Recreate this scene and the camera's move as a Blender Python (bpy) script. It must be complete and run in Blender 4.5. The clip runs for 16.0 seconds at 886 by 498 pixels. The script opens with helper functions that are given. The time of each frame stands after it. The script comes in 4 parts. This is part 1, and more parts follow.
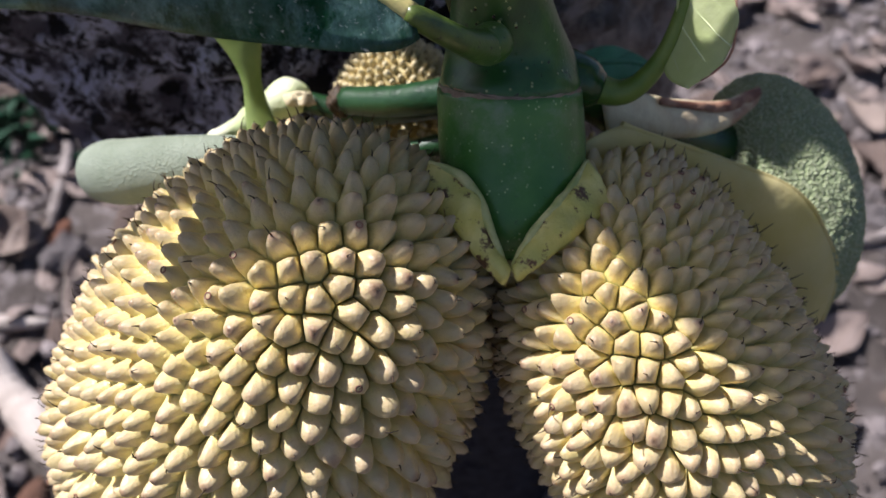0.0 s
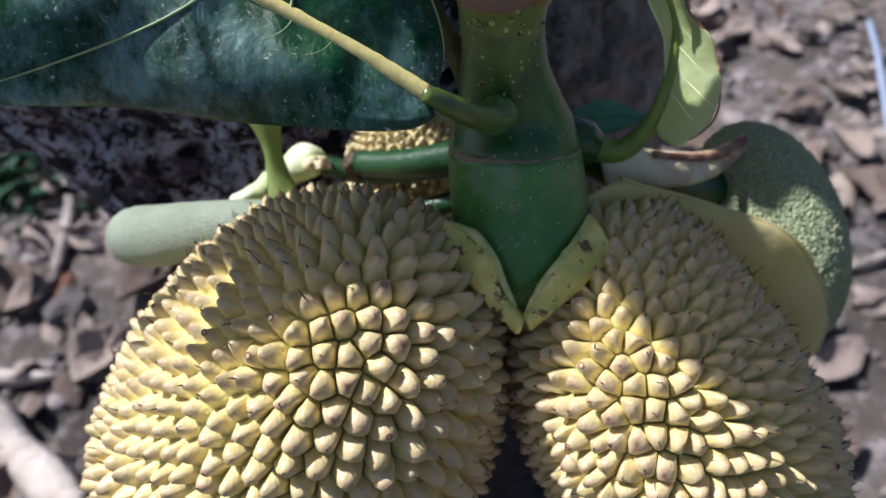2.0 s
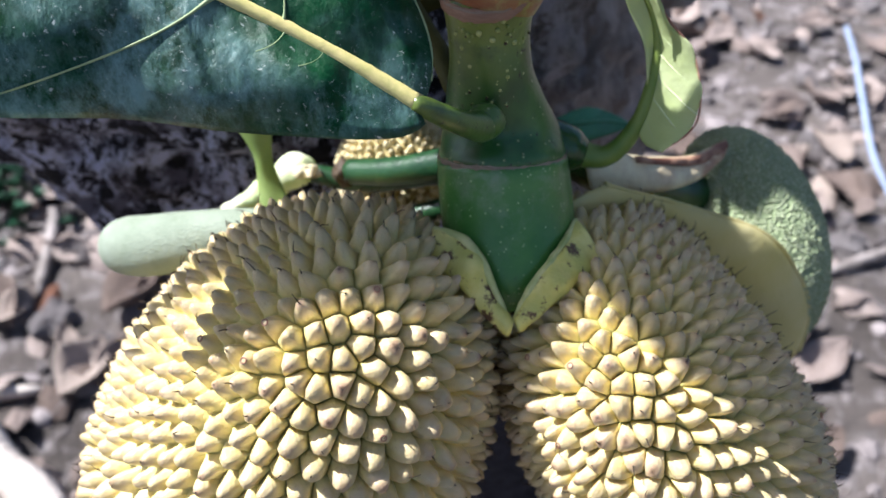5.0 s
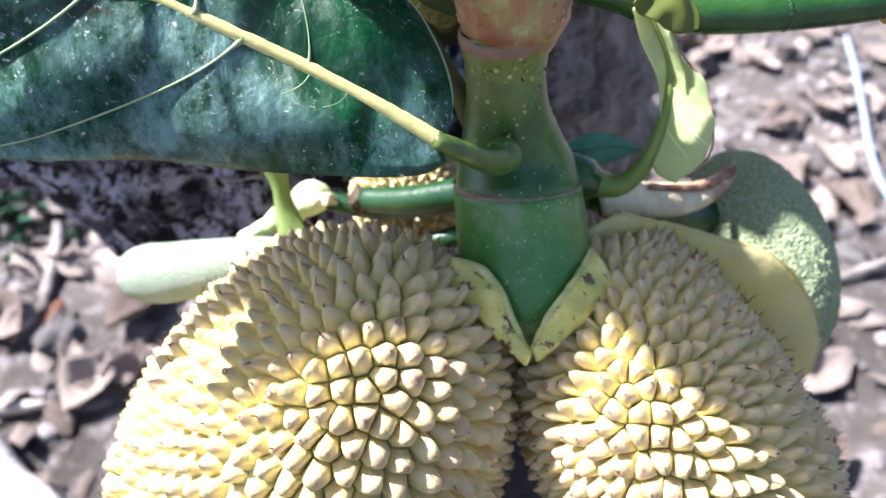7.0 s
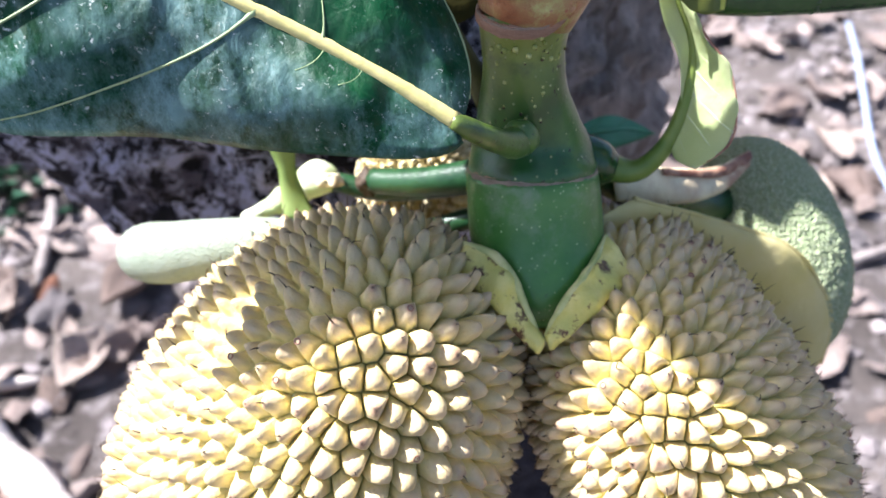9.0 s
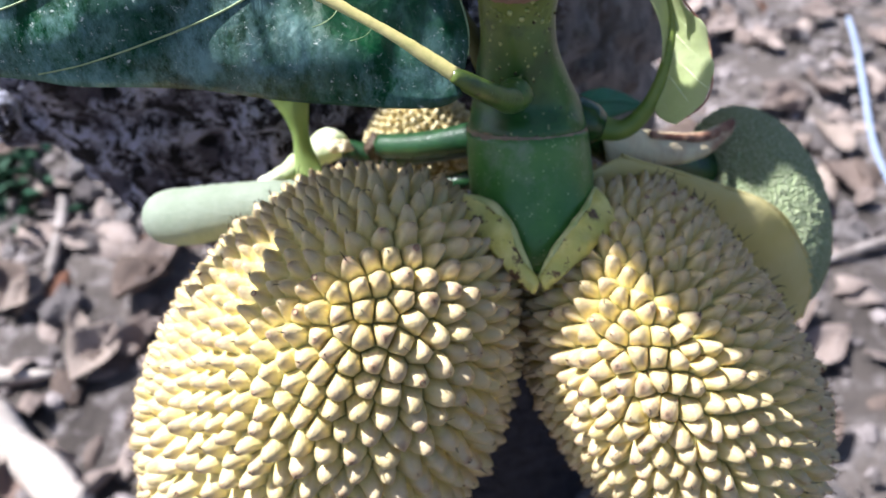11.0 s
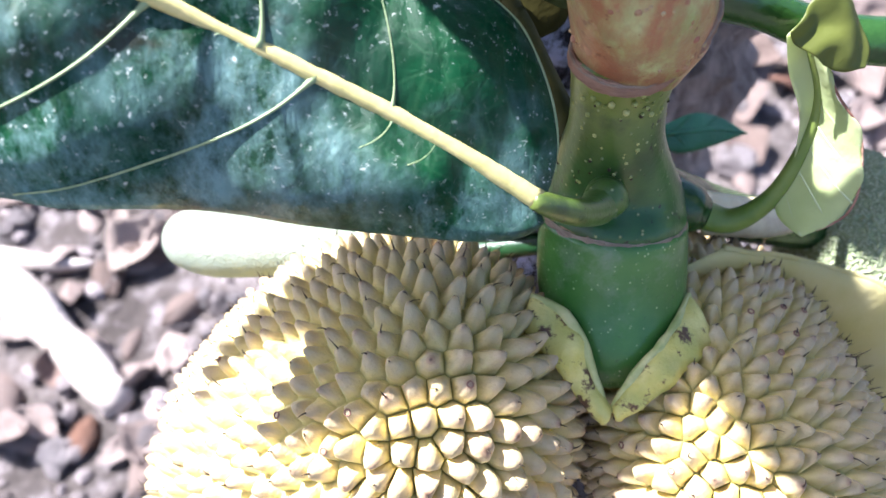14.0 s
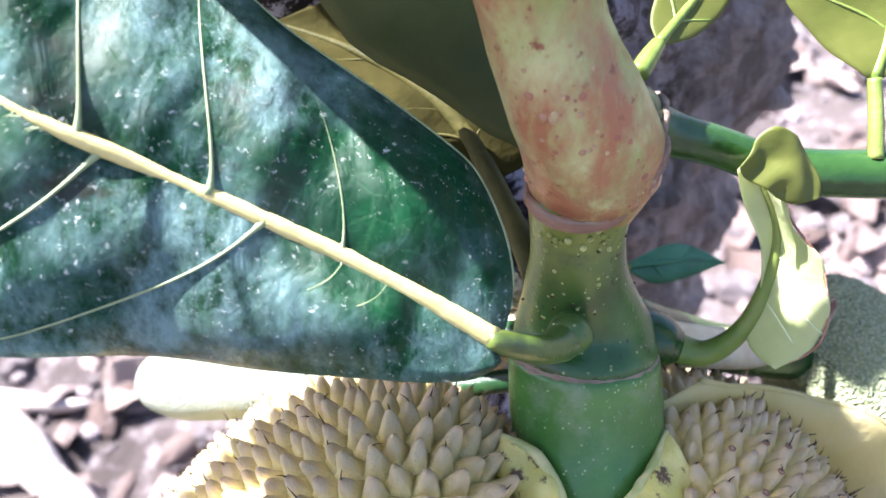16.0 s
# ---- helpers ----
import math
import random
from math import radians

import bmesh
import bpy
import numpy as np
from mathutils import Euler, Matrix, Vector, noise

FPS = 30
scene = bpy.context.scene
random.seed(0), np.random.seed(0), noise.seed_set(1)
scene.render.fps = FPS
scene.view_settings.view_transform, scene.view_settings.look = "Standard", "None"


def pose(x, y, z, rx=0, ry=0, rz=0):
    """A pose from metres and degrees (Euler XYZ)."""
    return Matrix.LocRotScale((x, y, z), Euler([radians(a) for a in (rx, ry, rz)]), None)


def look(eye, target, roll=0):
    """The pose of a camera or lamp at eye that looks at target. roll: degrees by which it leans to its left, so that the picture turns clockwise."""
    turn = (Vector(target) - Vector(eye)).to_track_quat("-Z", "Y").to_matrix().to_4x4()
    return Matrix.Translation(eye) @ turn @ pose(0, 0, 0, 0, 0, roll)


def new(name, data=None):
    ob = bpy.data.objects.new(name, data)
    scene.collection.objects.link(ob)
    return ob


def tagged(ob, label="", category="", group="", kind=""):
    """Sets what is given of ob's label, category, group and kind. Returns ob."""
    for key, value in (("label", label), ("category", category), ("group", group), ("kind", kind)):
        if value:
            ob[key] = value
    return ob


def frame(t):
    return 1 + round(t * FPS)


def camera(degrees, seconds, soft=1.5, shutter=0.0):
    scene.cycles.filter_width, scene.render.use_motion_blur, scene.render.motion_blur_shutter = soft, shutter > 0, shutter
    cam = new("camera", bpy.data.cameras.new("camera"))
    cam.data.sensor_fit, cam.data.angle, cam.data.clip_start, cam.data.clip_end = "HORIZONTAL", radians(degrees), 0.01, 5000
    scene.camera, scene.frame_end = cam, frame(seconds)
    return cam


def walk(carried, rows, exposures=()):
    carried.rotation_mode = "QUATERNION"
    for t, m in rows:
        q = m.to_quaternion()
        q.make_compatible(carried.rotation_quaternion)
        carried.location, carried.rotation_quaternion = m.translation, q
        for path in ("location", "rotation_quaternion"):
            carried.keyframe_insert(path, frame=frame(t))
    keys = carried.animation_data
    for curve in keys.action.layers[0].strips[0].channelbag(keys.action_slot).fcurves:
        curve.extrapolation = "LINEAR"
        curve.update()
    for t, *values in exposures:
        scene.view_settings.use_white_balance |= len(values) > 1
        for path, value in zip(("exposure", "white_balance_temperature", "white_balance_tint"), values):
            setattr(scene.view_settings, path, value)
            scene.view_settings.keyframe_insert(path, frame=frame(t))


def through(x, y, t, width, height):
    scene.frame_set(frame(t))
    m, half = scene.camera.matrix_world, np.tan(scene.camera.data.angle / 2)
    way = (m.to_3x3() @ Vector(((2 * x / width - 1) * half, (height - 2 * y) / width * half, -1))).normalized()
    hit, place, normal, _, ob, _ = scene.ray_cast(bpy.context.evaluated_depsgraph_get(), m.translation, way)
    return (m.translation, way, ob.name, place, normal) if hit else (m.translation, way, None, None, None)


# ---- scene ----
cam = camera(60.13, 16.0)
ROWS = [
    (0, 0.0000, 0.0000, 0.9500, 45.00, -0.00, 0.00),
    (0.5, -0.0003, 0.0013, 0.9558, 45.30, 0.47, -0.28),
    (1, -0.0061, -0.0049, 0.9594, 44.79, 0.29, -0.03),
    (1.5, -0.0068, -0.0074, 0.9620, 46.17, 0.66, -0.89),
    (2, -0.0048, -0.0074, 0.9639, 47.70, 1.36, -1.58),
    (2.5, -0.0029, -0.0079, 0.9644, 47.35, 1.23, -1.79),
    (3, 0.0040, -0.0123, 0.9697, 48.25, 2.28, -1.85),
    (3.2, -0.0023, -0.0118, 0.9650, 48.03, 1.16, -2.10),
    (5.3, -0.0060, -0.0109, 0.9669, 48.45, 1.27, -2.95),
    (5.5, -0.0052, -0.0106, 0.9680, 48.63, 1.32, -2.98),
    (6, -0.0062, -0.0113, 0.9697, 49.09, 1.26, -2.74),
    (6.5, -0.0085, -0.0110, 0.9705, 48.97, 1.13, -2.98),
    (7, -0.0105, -0.0097, 0.9731, 48.96, 1.52, -3.03),
    (7.5, -0.0153, -0.0026, 0.9742, 48.52, 1.32, -2.90),
    (8, -0.0124, -0.0008, 0.9749, 48.61, 1.47, -2.73),
    (8.5, -0.0151, 0.0022, 0.9716, 48.30, 0.85, -2.43),
    (9, -0.0149, -0.0046, 0.9701, 47.55, 0.63, -2.74),
    (9.2, -0.0140, -0.0076, 0.9694, 47.05, 0.91, -3.28),
    (11.3, -0.0163, -0.0301, 0.9732, 48.09, 1.16, -2.51),
    (11.5, -0.0174, -0.0304, 0.9747, 49.13, 1.12, -2.16),
    (12, -0.0073, -0.0167, 0.9816, 48.27, 1.59, -1.67),
    (12.5, -0.0072, 0.0206, 0.9914, 44.11, 1.68, -1.00),
    (13, -0.0095, 0.0325, 0.9946, 39.89, 1.41, 1.07),
    (13.5, -0.0140, 0.0328, 0.9913, 39.16, 0.55, 2.10),
    (14, -0.0197, 0.0382, 0.9861, 38.94, 0.46, 2.25),
    (14.5, -0.0224, 0.0395, 0.9859, 39.60, 1.17, 1.91),
    (15, -0.0158, 0.0397, 0.9860, 44.25, 1.77, 1.62),
    (15.5, -0.0147, 0.0375, 0.9855, 47.50, 1.43, 1.86),
    (16, -0.0096, 0.0411, 0.9857, 48.68, 1.66, 1.81),
]
EXPOSURES = [(0.0, 0.7, 5950, 15), (3.0, 0.7, 5700, 9), (5.3, 1.5, 5700, 9), (7.0, 2.0, 5700, 10), (9.0, 2.0, 5750, 13), (11.5, 1.35, 5750, 9),
             (12.5, 1.85, 5650, 8), (13.5, 2.33, 5650, 14), (14.5, 2.17, 5650, 16), (15.0, 2.12, 5650, 17), (15.5, 2.35, 5700, 18), (16.0, 2.62, 5800, 21)]
walk(cam, [(t, pose(x, y, z, rx, ry, rz)) for t, x, y, z, rx, ry, rz in ROWS], EXPOSURES)
cam.data.dof.use_dof = True
cam.data.dof.focus_distance = 0.165
cam.data.dof.aperture_fstop = 16.0

# ---- sky and sun ----
SUN = Vector((-0.565, 0.185, 0.803)).normalized()
world = bpy.data.worlds.new("world")
scene.world = world
world.use_nodes = True
sky = world.node_tree.nodes.new("ShaderNodeTexSky")
sky.sky_type, sky.sun_disc = "NISHITA", False
sky.air_density, sky.dust_density, sky.ozone_density = 0.9, 2.5, 0.7
sky.sun_elevation, sky.sun_rotation = math.asin(SUN.z), math.atan2(SUN.x, SUN.y)
world.node_tree.links.new(sky.outputs[0], world.node_tree.nodes["Background"].inputs[0])
world.node_tree.nodes["Background"].inputs[1].default_value = 0.06
lamp = bpy.data.lights.new("sun", "SUN")
lamp.energy, lamp.angle, lamp.color = 5.0, radians(0.8), (1.0, 0.94, 0.85)
sun = new("sun", lamp)
sun.matrix_world = look(SUN * 6, (0, 0, 0))


# ---- materials ----
class Mat:
    """A node material: colours, noises and bump, in short calls."""

    def __init__(self, name, rough=0.5, spec=0.5, coords="Object"):
        self.m = bpy.data.materials.new(name)
        self.m.use_nodes = True
        self.t = self.m.node_tree
        self.b = self.t.nodes["Principled BSDF"]
        self.b.inputs["Roughness"].default_value = rough
        self.b.inputs["Specular IOR Level"].default_value = spec
        self.co = self.t.nodes.new("ShaderNodeTexCoord").outputs[coords]

    def link(self, a, b):
        self.t.links.new(a, b)

    def put(self, value, socket):
        if isinstance(value, (int, float)):
            socket.default_value = value
        elif isinstance(value, tuple):
            socket.default_value = (*value, 1.0)
        else:
            self.link(value, socket)

    def noise(self, scale, detail=4.0, rough=0.55, stretch=None, distortion=0.0):
        n = self.t.nodes.new("ShaderNodeTexNoise")
        n.inputs["Scale"].default_value, n.inputs["Detail"].default_value = scale, detail
        n.inputs["Roughness"].default_value, n.inputs["Distortion"].default_value = rough, distortion
        self.link(self.mapped(stretch), n.inputs["Vector"])
        return n.outputs["Fac"]

    def mapped(self, stretch):
        if not stretch:
            return self.co
        mp = self.t.nodes.new("ShaderNodeMapping")
        mp.inputs["Scale"].default_value = stretch
        self.link(self.co, mp.inputs["Vector"])
        return mp.outputs[0]

    def cells(self, scale, feature="F1", out="Distance", stretch=None):
        n = self.t.nodes.new("ShaderNodeTexVoronoi")
        n.feature = feature
        n.inputs["Scale"].default_value = scale
        self.link(self.mapped(stretch), n.inputs["Vector"])
        return n.outputs[out]

    def attribute(self, name):
        n = self.t.nodes.new("ShaderNodeAttribute")
        n.attribute_name = name
        return n.outputs["Fac"]

    def along(self, axis):
        n = self.t.nodes.new("ShaderNodeSeparateXYZ")
        self.link(self.co, n.inputs[0])
        return n.outputs[axis]

    def height(self):
        return self.along("Z")

    def chance(self, island=False):
        if island:
            return self.t.nodes.new("ShaderNodeNewGeometry").outputs["Random Per Island"]
        return self.t.nodes.new("ShaderNodeObjectInfo").outputs["Random"]

    def span(self, value, low, high, a=0.0, b=1.0):
        n = self.t.nodes.new("ShaderNodeMapRange")
        self.put(value, n.inputs["Value"])
        for key, x in (("From Min", low), ("From Max", high), ("To Min", a), ("To Max", b)):
            n.inputs[key].default_value = x
        return n.outputs[0]

    def mix(self, fac, a, b, how="MIX"):
        n = self.t.nodes.new("ShaderNodeMix")
        n.data_type, n.blend_type = "RGBA", how
        self.put(fac, n.inputs["Factor"])
        self.put(a, n.inputs["A"])
        self.put(b, n.inputs["B"])
        return n.outputs["Result"]

    def times(self, a, b, op="MULTIPLY"):
        n = self.t.nodes.new("ShaderNodeMath")
        n.operation = op
        self.put(a, n.inputs[0])
        self.put(b, n.inputs[1])
        return n.outputs[0]

    def bump(self, height, distance, strength=1.0, before=None):
        n = self.t.nodes.new("ShaderNodeBump")
        n.inputs["Distance"].default_value, n.inputs["Strength"].default_value = distance, strength
        self.link(height, n.inputs["Height"])
        if before:
            self.link(before, n.inputs["Normal"])
        return n.outputs[0]

    def done(self, colour, normal=None, rough=None, through=None):
        self.put(colour, self.b.inputs["Base Color"])
        if normal:
            self.link(normal, self.b.inputs["Normal"])
        if rough is not None:
            self.put(rough, self.b.inputs["Roughness"])
        if through:
            # thin leaf: part of the light passes through, tinted
            tl = self.t.nodes.new("ShaderNodeBsdfTranslucent")
            self.put(through[1], tl.inputs["Color"])
            mx = self.t.nodes.new("ShaderNodeMixShader")
            mx.inputs[0].default_value = through[0]
            self.link(self.b.outputs[0], mx.inputs[1])
            self.link(tl.outputs[0], mx.inputs[2])
            self.link(mx.outputs[0], self.t.nodes["Material Output"].inputs["Surface"])
        return self.m


def spine_material(name, island):
    k = Mat(name, 0.42, 0.4)
    rise, luck = k.attribute("rise"), k.chance(island)
    body = k.mix(luck, (0.59, 0.47, 0.245), (0.73, 0.60, 0.385))
    body = k.mix(k.span(k.noise(90.0), 0.4, 0.7), body, (0.53, 0.455, 0.18))
    rind = k.mix(k.span(k.noise(60.0), 0.35, 0.65), (0.67, 0.56, 0.20), (0.75, 0.64, 0.29))
    c = k.mix(k.span(rise, 0.0, 0.65), rind, body)
    # olive green of the grooves, deepened to paint in shade between spines
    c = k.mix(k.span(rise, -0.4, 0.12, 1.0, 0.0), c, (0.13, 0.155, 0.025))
    c = k.mix(k.times(k.span(rise, 0.40, 1.0), k.span(luck, 0.0, 0.9, 0.42, 0.80)), c, (0.34, 0.24, 0.145))
    c = k.mix(k.times(k.span(rise, 0.86, 0.99), k.span(luck, 0.45, 0.95, 0.0, 0.8)), c, (0.24, 0.13, 0.085))
    c = k.mix(k.times(k.span(rise, 0.95, 1.0), k.span(luck, 0.86, 0.9)), c, (0.05, 0.03, 0.02))
    c = k.mix(k.times(k.span(k.noise(1100.0, 3.0), 0.62, 0.70), 0.3), c, (0.28, 0.18, 0.09))
    k.b.inputs["Subsurface Weight"].default_value = 0.12
    k.b.inputs["Subsurface Radius"].default_value = (1.0, 0.7, 0.25)
    k.b.inputs["Subsurface Scale"].default_value = 0.0025
    return k.done(c, k.bump(k.noise(260.0, 3.0), 0.0007, 0.6, k.bump(k.noise(900.0, 3.0), 0.00025)))


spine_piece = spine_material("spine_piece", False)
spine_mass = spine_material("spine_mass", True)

k = Mat("fruit_skin", 0.55, 0.3)
fruit_skin = k.done(k.mix(k.span(k.noise(140.0), 0.35, 0.65), (0.42, 0.37, 0.10), (0.55, 0.48, 0.15)), k.bump(k.noise(700.0), 0.0004))

k = Mat("hair", 0.6, 0.2)
hair = k.done(k.mix(k.noise(300.0), (0.03, 0.021, 0.015), (0.09, 0.062, 0.04)))

k = Mat("stem_green", 0.3, 0.5)
dots = k.span(k.cells(540.0), 0.04, 0.20, 1.0, 0.0)
c = k.mix(k.span(k.noise(60.0), 0.3, 0.7), (0.034, 0.125, 0.020), (0.085, 0.205, 0.040))
c = k.mix(k.times(dots, k.span(k.noise(160.0), 0.40, 0.55)), c, (0.40, 0.50, 0.24))
c = k.mix(k.span(k.noise(260.0, 6.0, 0.7), 0.64, 0.72), c, (0.035, 0.07, 0.018))
c = k.mix(k.times(k.span(k.noise(90.0, 5.0, 0.7), 0.5, 0.7), k.span(k.height(), 0.822, 0.842, 0.0, 0.65)), c, (0.20, 0.25, 0.16))
stem_green = k.done(c, k.bump(dots, 0.00025, 0.6, k.bump(k.noise(900.0), 0.0001)))

k = Mat("stem_neck", 0.33, 0.5)
dots = k.span(k.cells(360.0), 0.0, 0.17, 1.0, 0.0)
up = k.span(k.times(k.height(), k.times(k.noise(90.0, 4.0), 0.016), "ADD"), 0.866, 0.892)
olive = k.mix(k.span(k.noise(55.0), 0.35, 0.65), (0.075, 0.120, 0.016), (0.175, 0.205, 0.034))
green = k.mix(k.span(k.noise(70.0), 0.35, 0.65), (0.018, 0.070, 0.016), (0.046, 0.125, 0.026))
c = k.mix(up, green, olive)
c = k.mix(k.times(k.span(k.noise(75.0, 5.0), 0.52, 0.64), 0.8), c, (0.035, 0.06, 0.016))
c = k.mix(k.span(k.noise(420.0, 4.0, 0.6), 0.66, 0.70), c, (0.012, 0.012, 0.006))
c = k.mix(k.times(dots, k.span(k.noise(120.0), 0.42, 0.55)), c, (0.46, 0.48, 0.24))
stem_neck = k.done(c, k.bump(dots, 0.0004, 0.7, k.bump(k.noise(700.0), 0.00015)))

k = Mat("stem_upper", 0.4, 0.5)
c = k.mix(k.span(k.noise(70.0), 0.35, 0.65), (0.27, 0.30, 0.08), (0.46, 0.46, 0.20))
c = k.mix(k.span(k.noise(85.0, 6.0, 0.65, (1, 1, 0.45)), 0.44, 0.62, 0.0, 0.95), c, (0.33, 0.125, 0.055))
c = k.mix(k.times(k.span(k.height(), 0.888, 0.906, 0.95, 0.0), k.span(k.noise(130.0, 7.0, 0.7), 0.40, 0.54)), c, (0.27, 0.11, 0.055))
c = k.mix(k.span(k.noise(240.0, 5.0, 0.7), 0.6, 0.68), c, (0.20, 0.07, 0.03))
c = k.mix(k.times(k.span(k.cells(330.0), 0.0, 0.2, 1.0, 0.0), 0.7), c, (0.33, 0.14, 0.06))
stem_upper = k.done(c, k.bump(k.noise(160.0, 4.0), 0.0014, 0.5, k.bump(k.noise(600.0), 0.0003)))

k = Mat("scar", 0.8, 0.2)
scar = k.done(k.mix(k.noise(260.0, 8.0, 0.75, (1, 1, 5)), (0.17, 0.10, 0.065), (0.56, 0.45, 0.34)), k.bump(k.noise(500.0, 5.0, 0.6, (1, 1, 8)), 0.0012))

k = Mat("scar_red", 0.7, 0.25)
scar_red = k.done(k.mix(k.noise(260.0, 8.0, 0.75, (1, 1, 5)), (0.22, 0.095, 0.055), (0.58, 0.38, 0.26)), k.bump(k.noise(500.0, 5.0, 0.6, (1, 1, 8)), 0.0014))

k = Mat("scar_rust", 0.6, 0.3)
scar_rust = k.done(k.mix(k.chance(True), (0.30, 0.11, 0.07), (0.46, 0.36, 0.18)))

k = Mat("calyx", 0.45, 0.4)
c = k.mix(k.span(k.noise(120.0), 0.35, 0.65), (0.54, 0.47, 0.09), (0.68, 0.60, 0.20))
c = k.mix(k.span(k.noise(70.0, 4.0), 0.45, 0.7), c, (0.42, 0.42, 0.11))
c = k.mix(k.span(k.noise(130.0, 7.0, 0.7), 0.54, 0.59), c, (0.11, 0.055, 0.025))
calyx = k.done(c, k.bump(k.noise(500.0), 0.0004))

k = Mat("wart_pale", 0.4, 0.45)
wart_pale = k.done(k.mix(k.chance(True), (0.20, 0.24, 0.05), (0.44, 0.44, 0.16)))
k = Mat("calyx_rim", 0.5, 0.4)
calyx_rim = k.done(k.mix(k.span(k.noise(220.0, 5.0), 0.35, 0.65), (0.36, 0.40, 0.13), (0.58, 0.55, 0.24)), k.bump(k.noise(500.0), 0.0004))

k = Mat("leaf_dark", 0.34, 0.24)
net = k.cells(150.0, "DISTANCE_TO_EDGE")
fine = k.noise(220.0, 9.0, 0.75, (1.2, 0.9, 0.9))
c = k.mix(k.span(k.noise(35.0), 0.3, 0.7), (0.003, 0.030, 0.011), (0.008, 0.064, 0.024))
c = k.mix(k.span(fine, 0.35, 0.65, 0.0, 0.5), c, (0.002, 0.014, 0.007))
c = k.mix(k.span(net, 0.0, 0.06, 0.22, 0.0), c, (0.04, 0.11, 0.05))
# pale blue sky sheen painted into the colour in patches, more towards -X
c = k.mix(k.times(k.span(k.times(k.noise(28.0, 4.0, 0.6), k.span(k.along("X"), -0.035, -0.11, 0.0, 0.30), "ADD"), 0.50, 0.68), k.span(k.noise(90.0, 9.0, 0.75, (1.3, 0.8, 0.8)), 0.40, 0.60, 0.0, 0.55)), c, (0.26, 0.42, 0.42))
c = k.mix(k.times(k.span(k.noise(24.0, 5.0, 0.6), 0.52, 0.62), k.span(k.noise(140.0, 5.0, 0.7), 0.45, 0.62, 0.0, 0.7)), c, (0.030, 0.020, 0.014))
c = k.mix(k.times(k.span(k.noise(620.0, 6.0, 0.75), 0.60, 0.68), k.span(k.noise(38.0), 0.36, 0.52)), c, (0.56, 0.60, 0.56))
c = k.mix(k.times(k.span(k.noise(330.0, 7.0, 0.8), 0.67, 0.74), 0.55), c, (0.46, 0.50, 0.46))
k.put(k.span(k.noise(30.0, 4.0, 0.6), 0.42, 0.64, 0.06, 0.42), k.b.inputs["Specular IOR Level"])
relief = k.bump(net, 0.0006, 0.5, k.bump(fine, 0.0005, 0.8))
relief = k.bump(k.noise(120.0, 3.0, 0.6, (1.2, 0.8, 0.8), 0.6), 0.0010, 0.7, relief)
leaf_dark = k.done(c, k.bump(k.noise(42.0, 1.5, 0.5, (1.5, 0.7, 0.7), 0.5), 0.008, 1.0, relief), k.span(fine, 0.3, 0.7, 0.30, 0.50))

k = Mat("leaf_mid", 0.42, 0.5)
c = k.mix(k.span(k.noise(70.0), 0.3, 0.7), (0.030, 0.135, 0.060), (0.060, 0.21, 0.095))
leaf_mid = k.done(c, k.bump(k.noise(200.0), 0.0006))

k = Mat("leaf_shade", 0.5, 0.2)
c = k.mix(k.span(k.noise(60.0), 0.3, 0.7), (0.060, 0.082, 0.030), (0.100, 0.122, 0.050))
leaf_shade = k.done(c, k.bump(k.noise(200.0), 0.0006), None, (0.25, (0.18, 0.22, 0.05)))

# olive-brown underside, darkened in colour to stand in for shade
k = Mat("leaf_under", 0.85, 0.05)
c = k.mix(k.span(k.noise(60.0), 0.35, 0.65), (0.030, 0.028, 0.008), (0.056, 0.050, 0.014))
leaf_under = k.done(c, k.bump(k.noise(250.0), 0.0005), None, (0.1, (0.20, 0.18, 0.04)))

k = Mat("leaf_pale", 0.45, 0.35)
c = k.mix(k.span(k.noise(70.0), 0.35, 0.65), (0.52, 0.59, 0.28), (0.62, 0.67, 0.39))
leaf_pale = k.done(c, k.bump(k.noise(220.0), 0.0005), None, (0.45, (0.62, 0.70, 0.27)))

k = Mat("leaf_olive", 0.45, 0.35)
c = k.mix(k.span(k.noise(50.0), 0.35, 0.65), (0.095, 0.120, 0.020), (0.155, 0.175, 0.036))
leaf_olive = k.done(c, k.bump(k.noise(300.0), 0.0002), None, (0.35, (0.22, 0.25, 0.04)))

k = Mat("leaf_fresh", 0.45, 0.35)
c = k.mix(k.span(k.noise(70.0), 0.35, 0.65), (0.20, 0.29, 0.075), (0.30, 0.38, 0.13))
leaf_fresh = k.done(c, k.bump(k.noise(300.0), 0.0002), None, (0.3, (0.2, 0.34, 0.06)))

k = Mat("midrib", 0.5, 0.35)
midrib_mat = k.done(k.mix(k.span(k.noise(420.0, 6.0, 0.7), 0.35, 0.7), (0.72, 0.60, 0.25), (0.55, 0.50, 0.17)), k.bump(k.noise(420.0, 6.0, 0.7), 0.00018))
k = Mat("vein", 0.5, 0.35)
vein_mat = k.done(k.mix(k.noise(120.0), (0.19, 0.27, 0.12), (0.35, 0.41, 0.22)))
k = Mat("vein_pale", 0.5, 0.35)
vein_pale = k.done(k.mix(k.noise(120.0), (0.55, 0.62, 0.31), (0.65, 0.70, 0.43)))

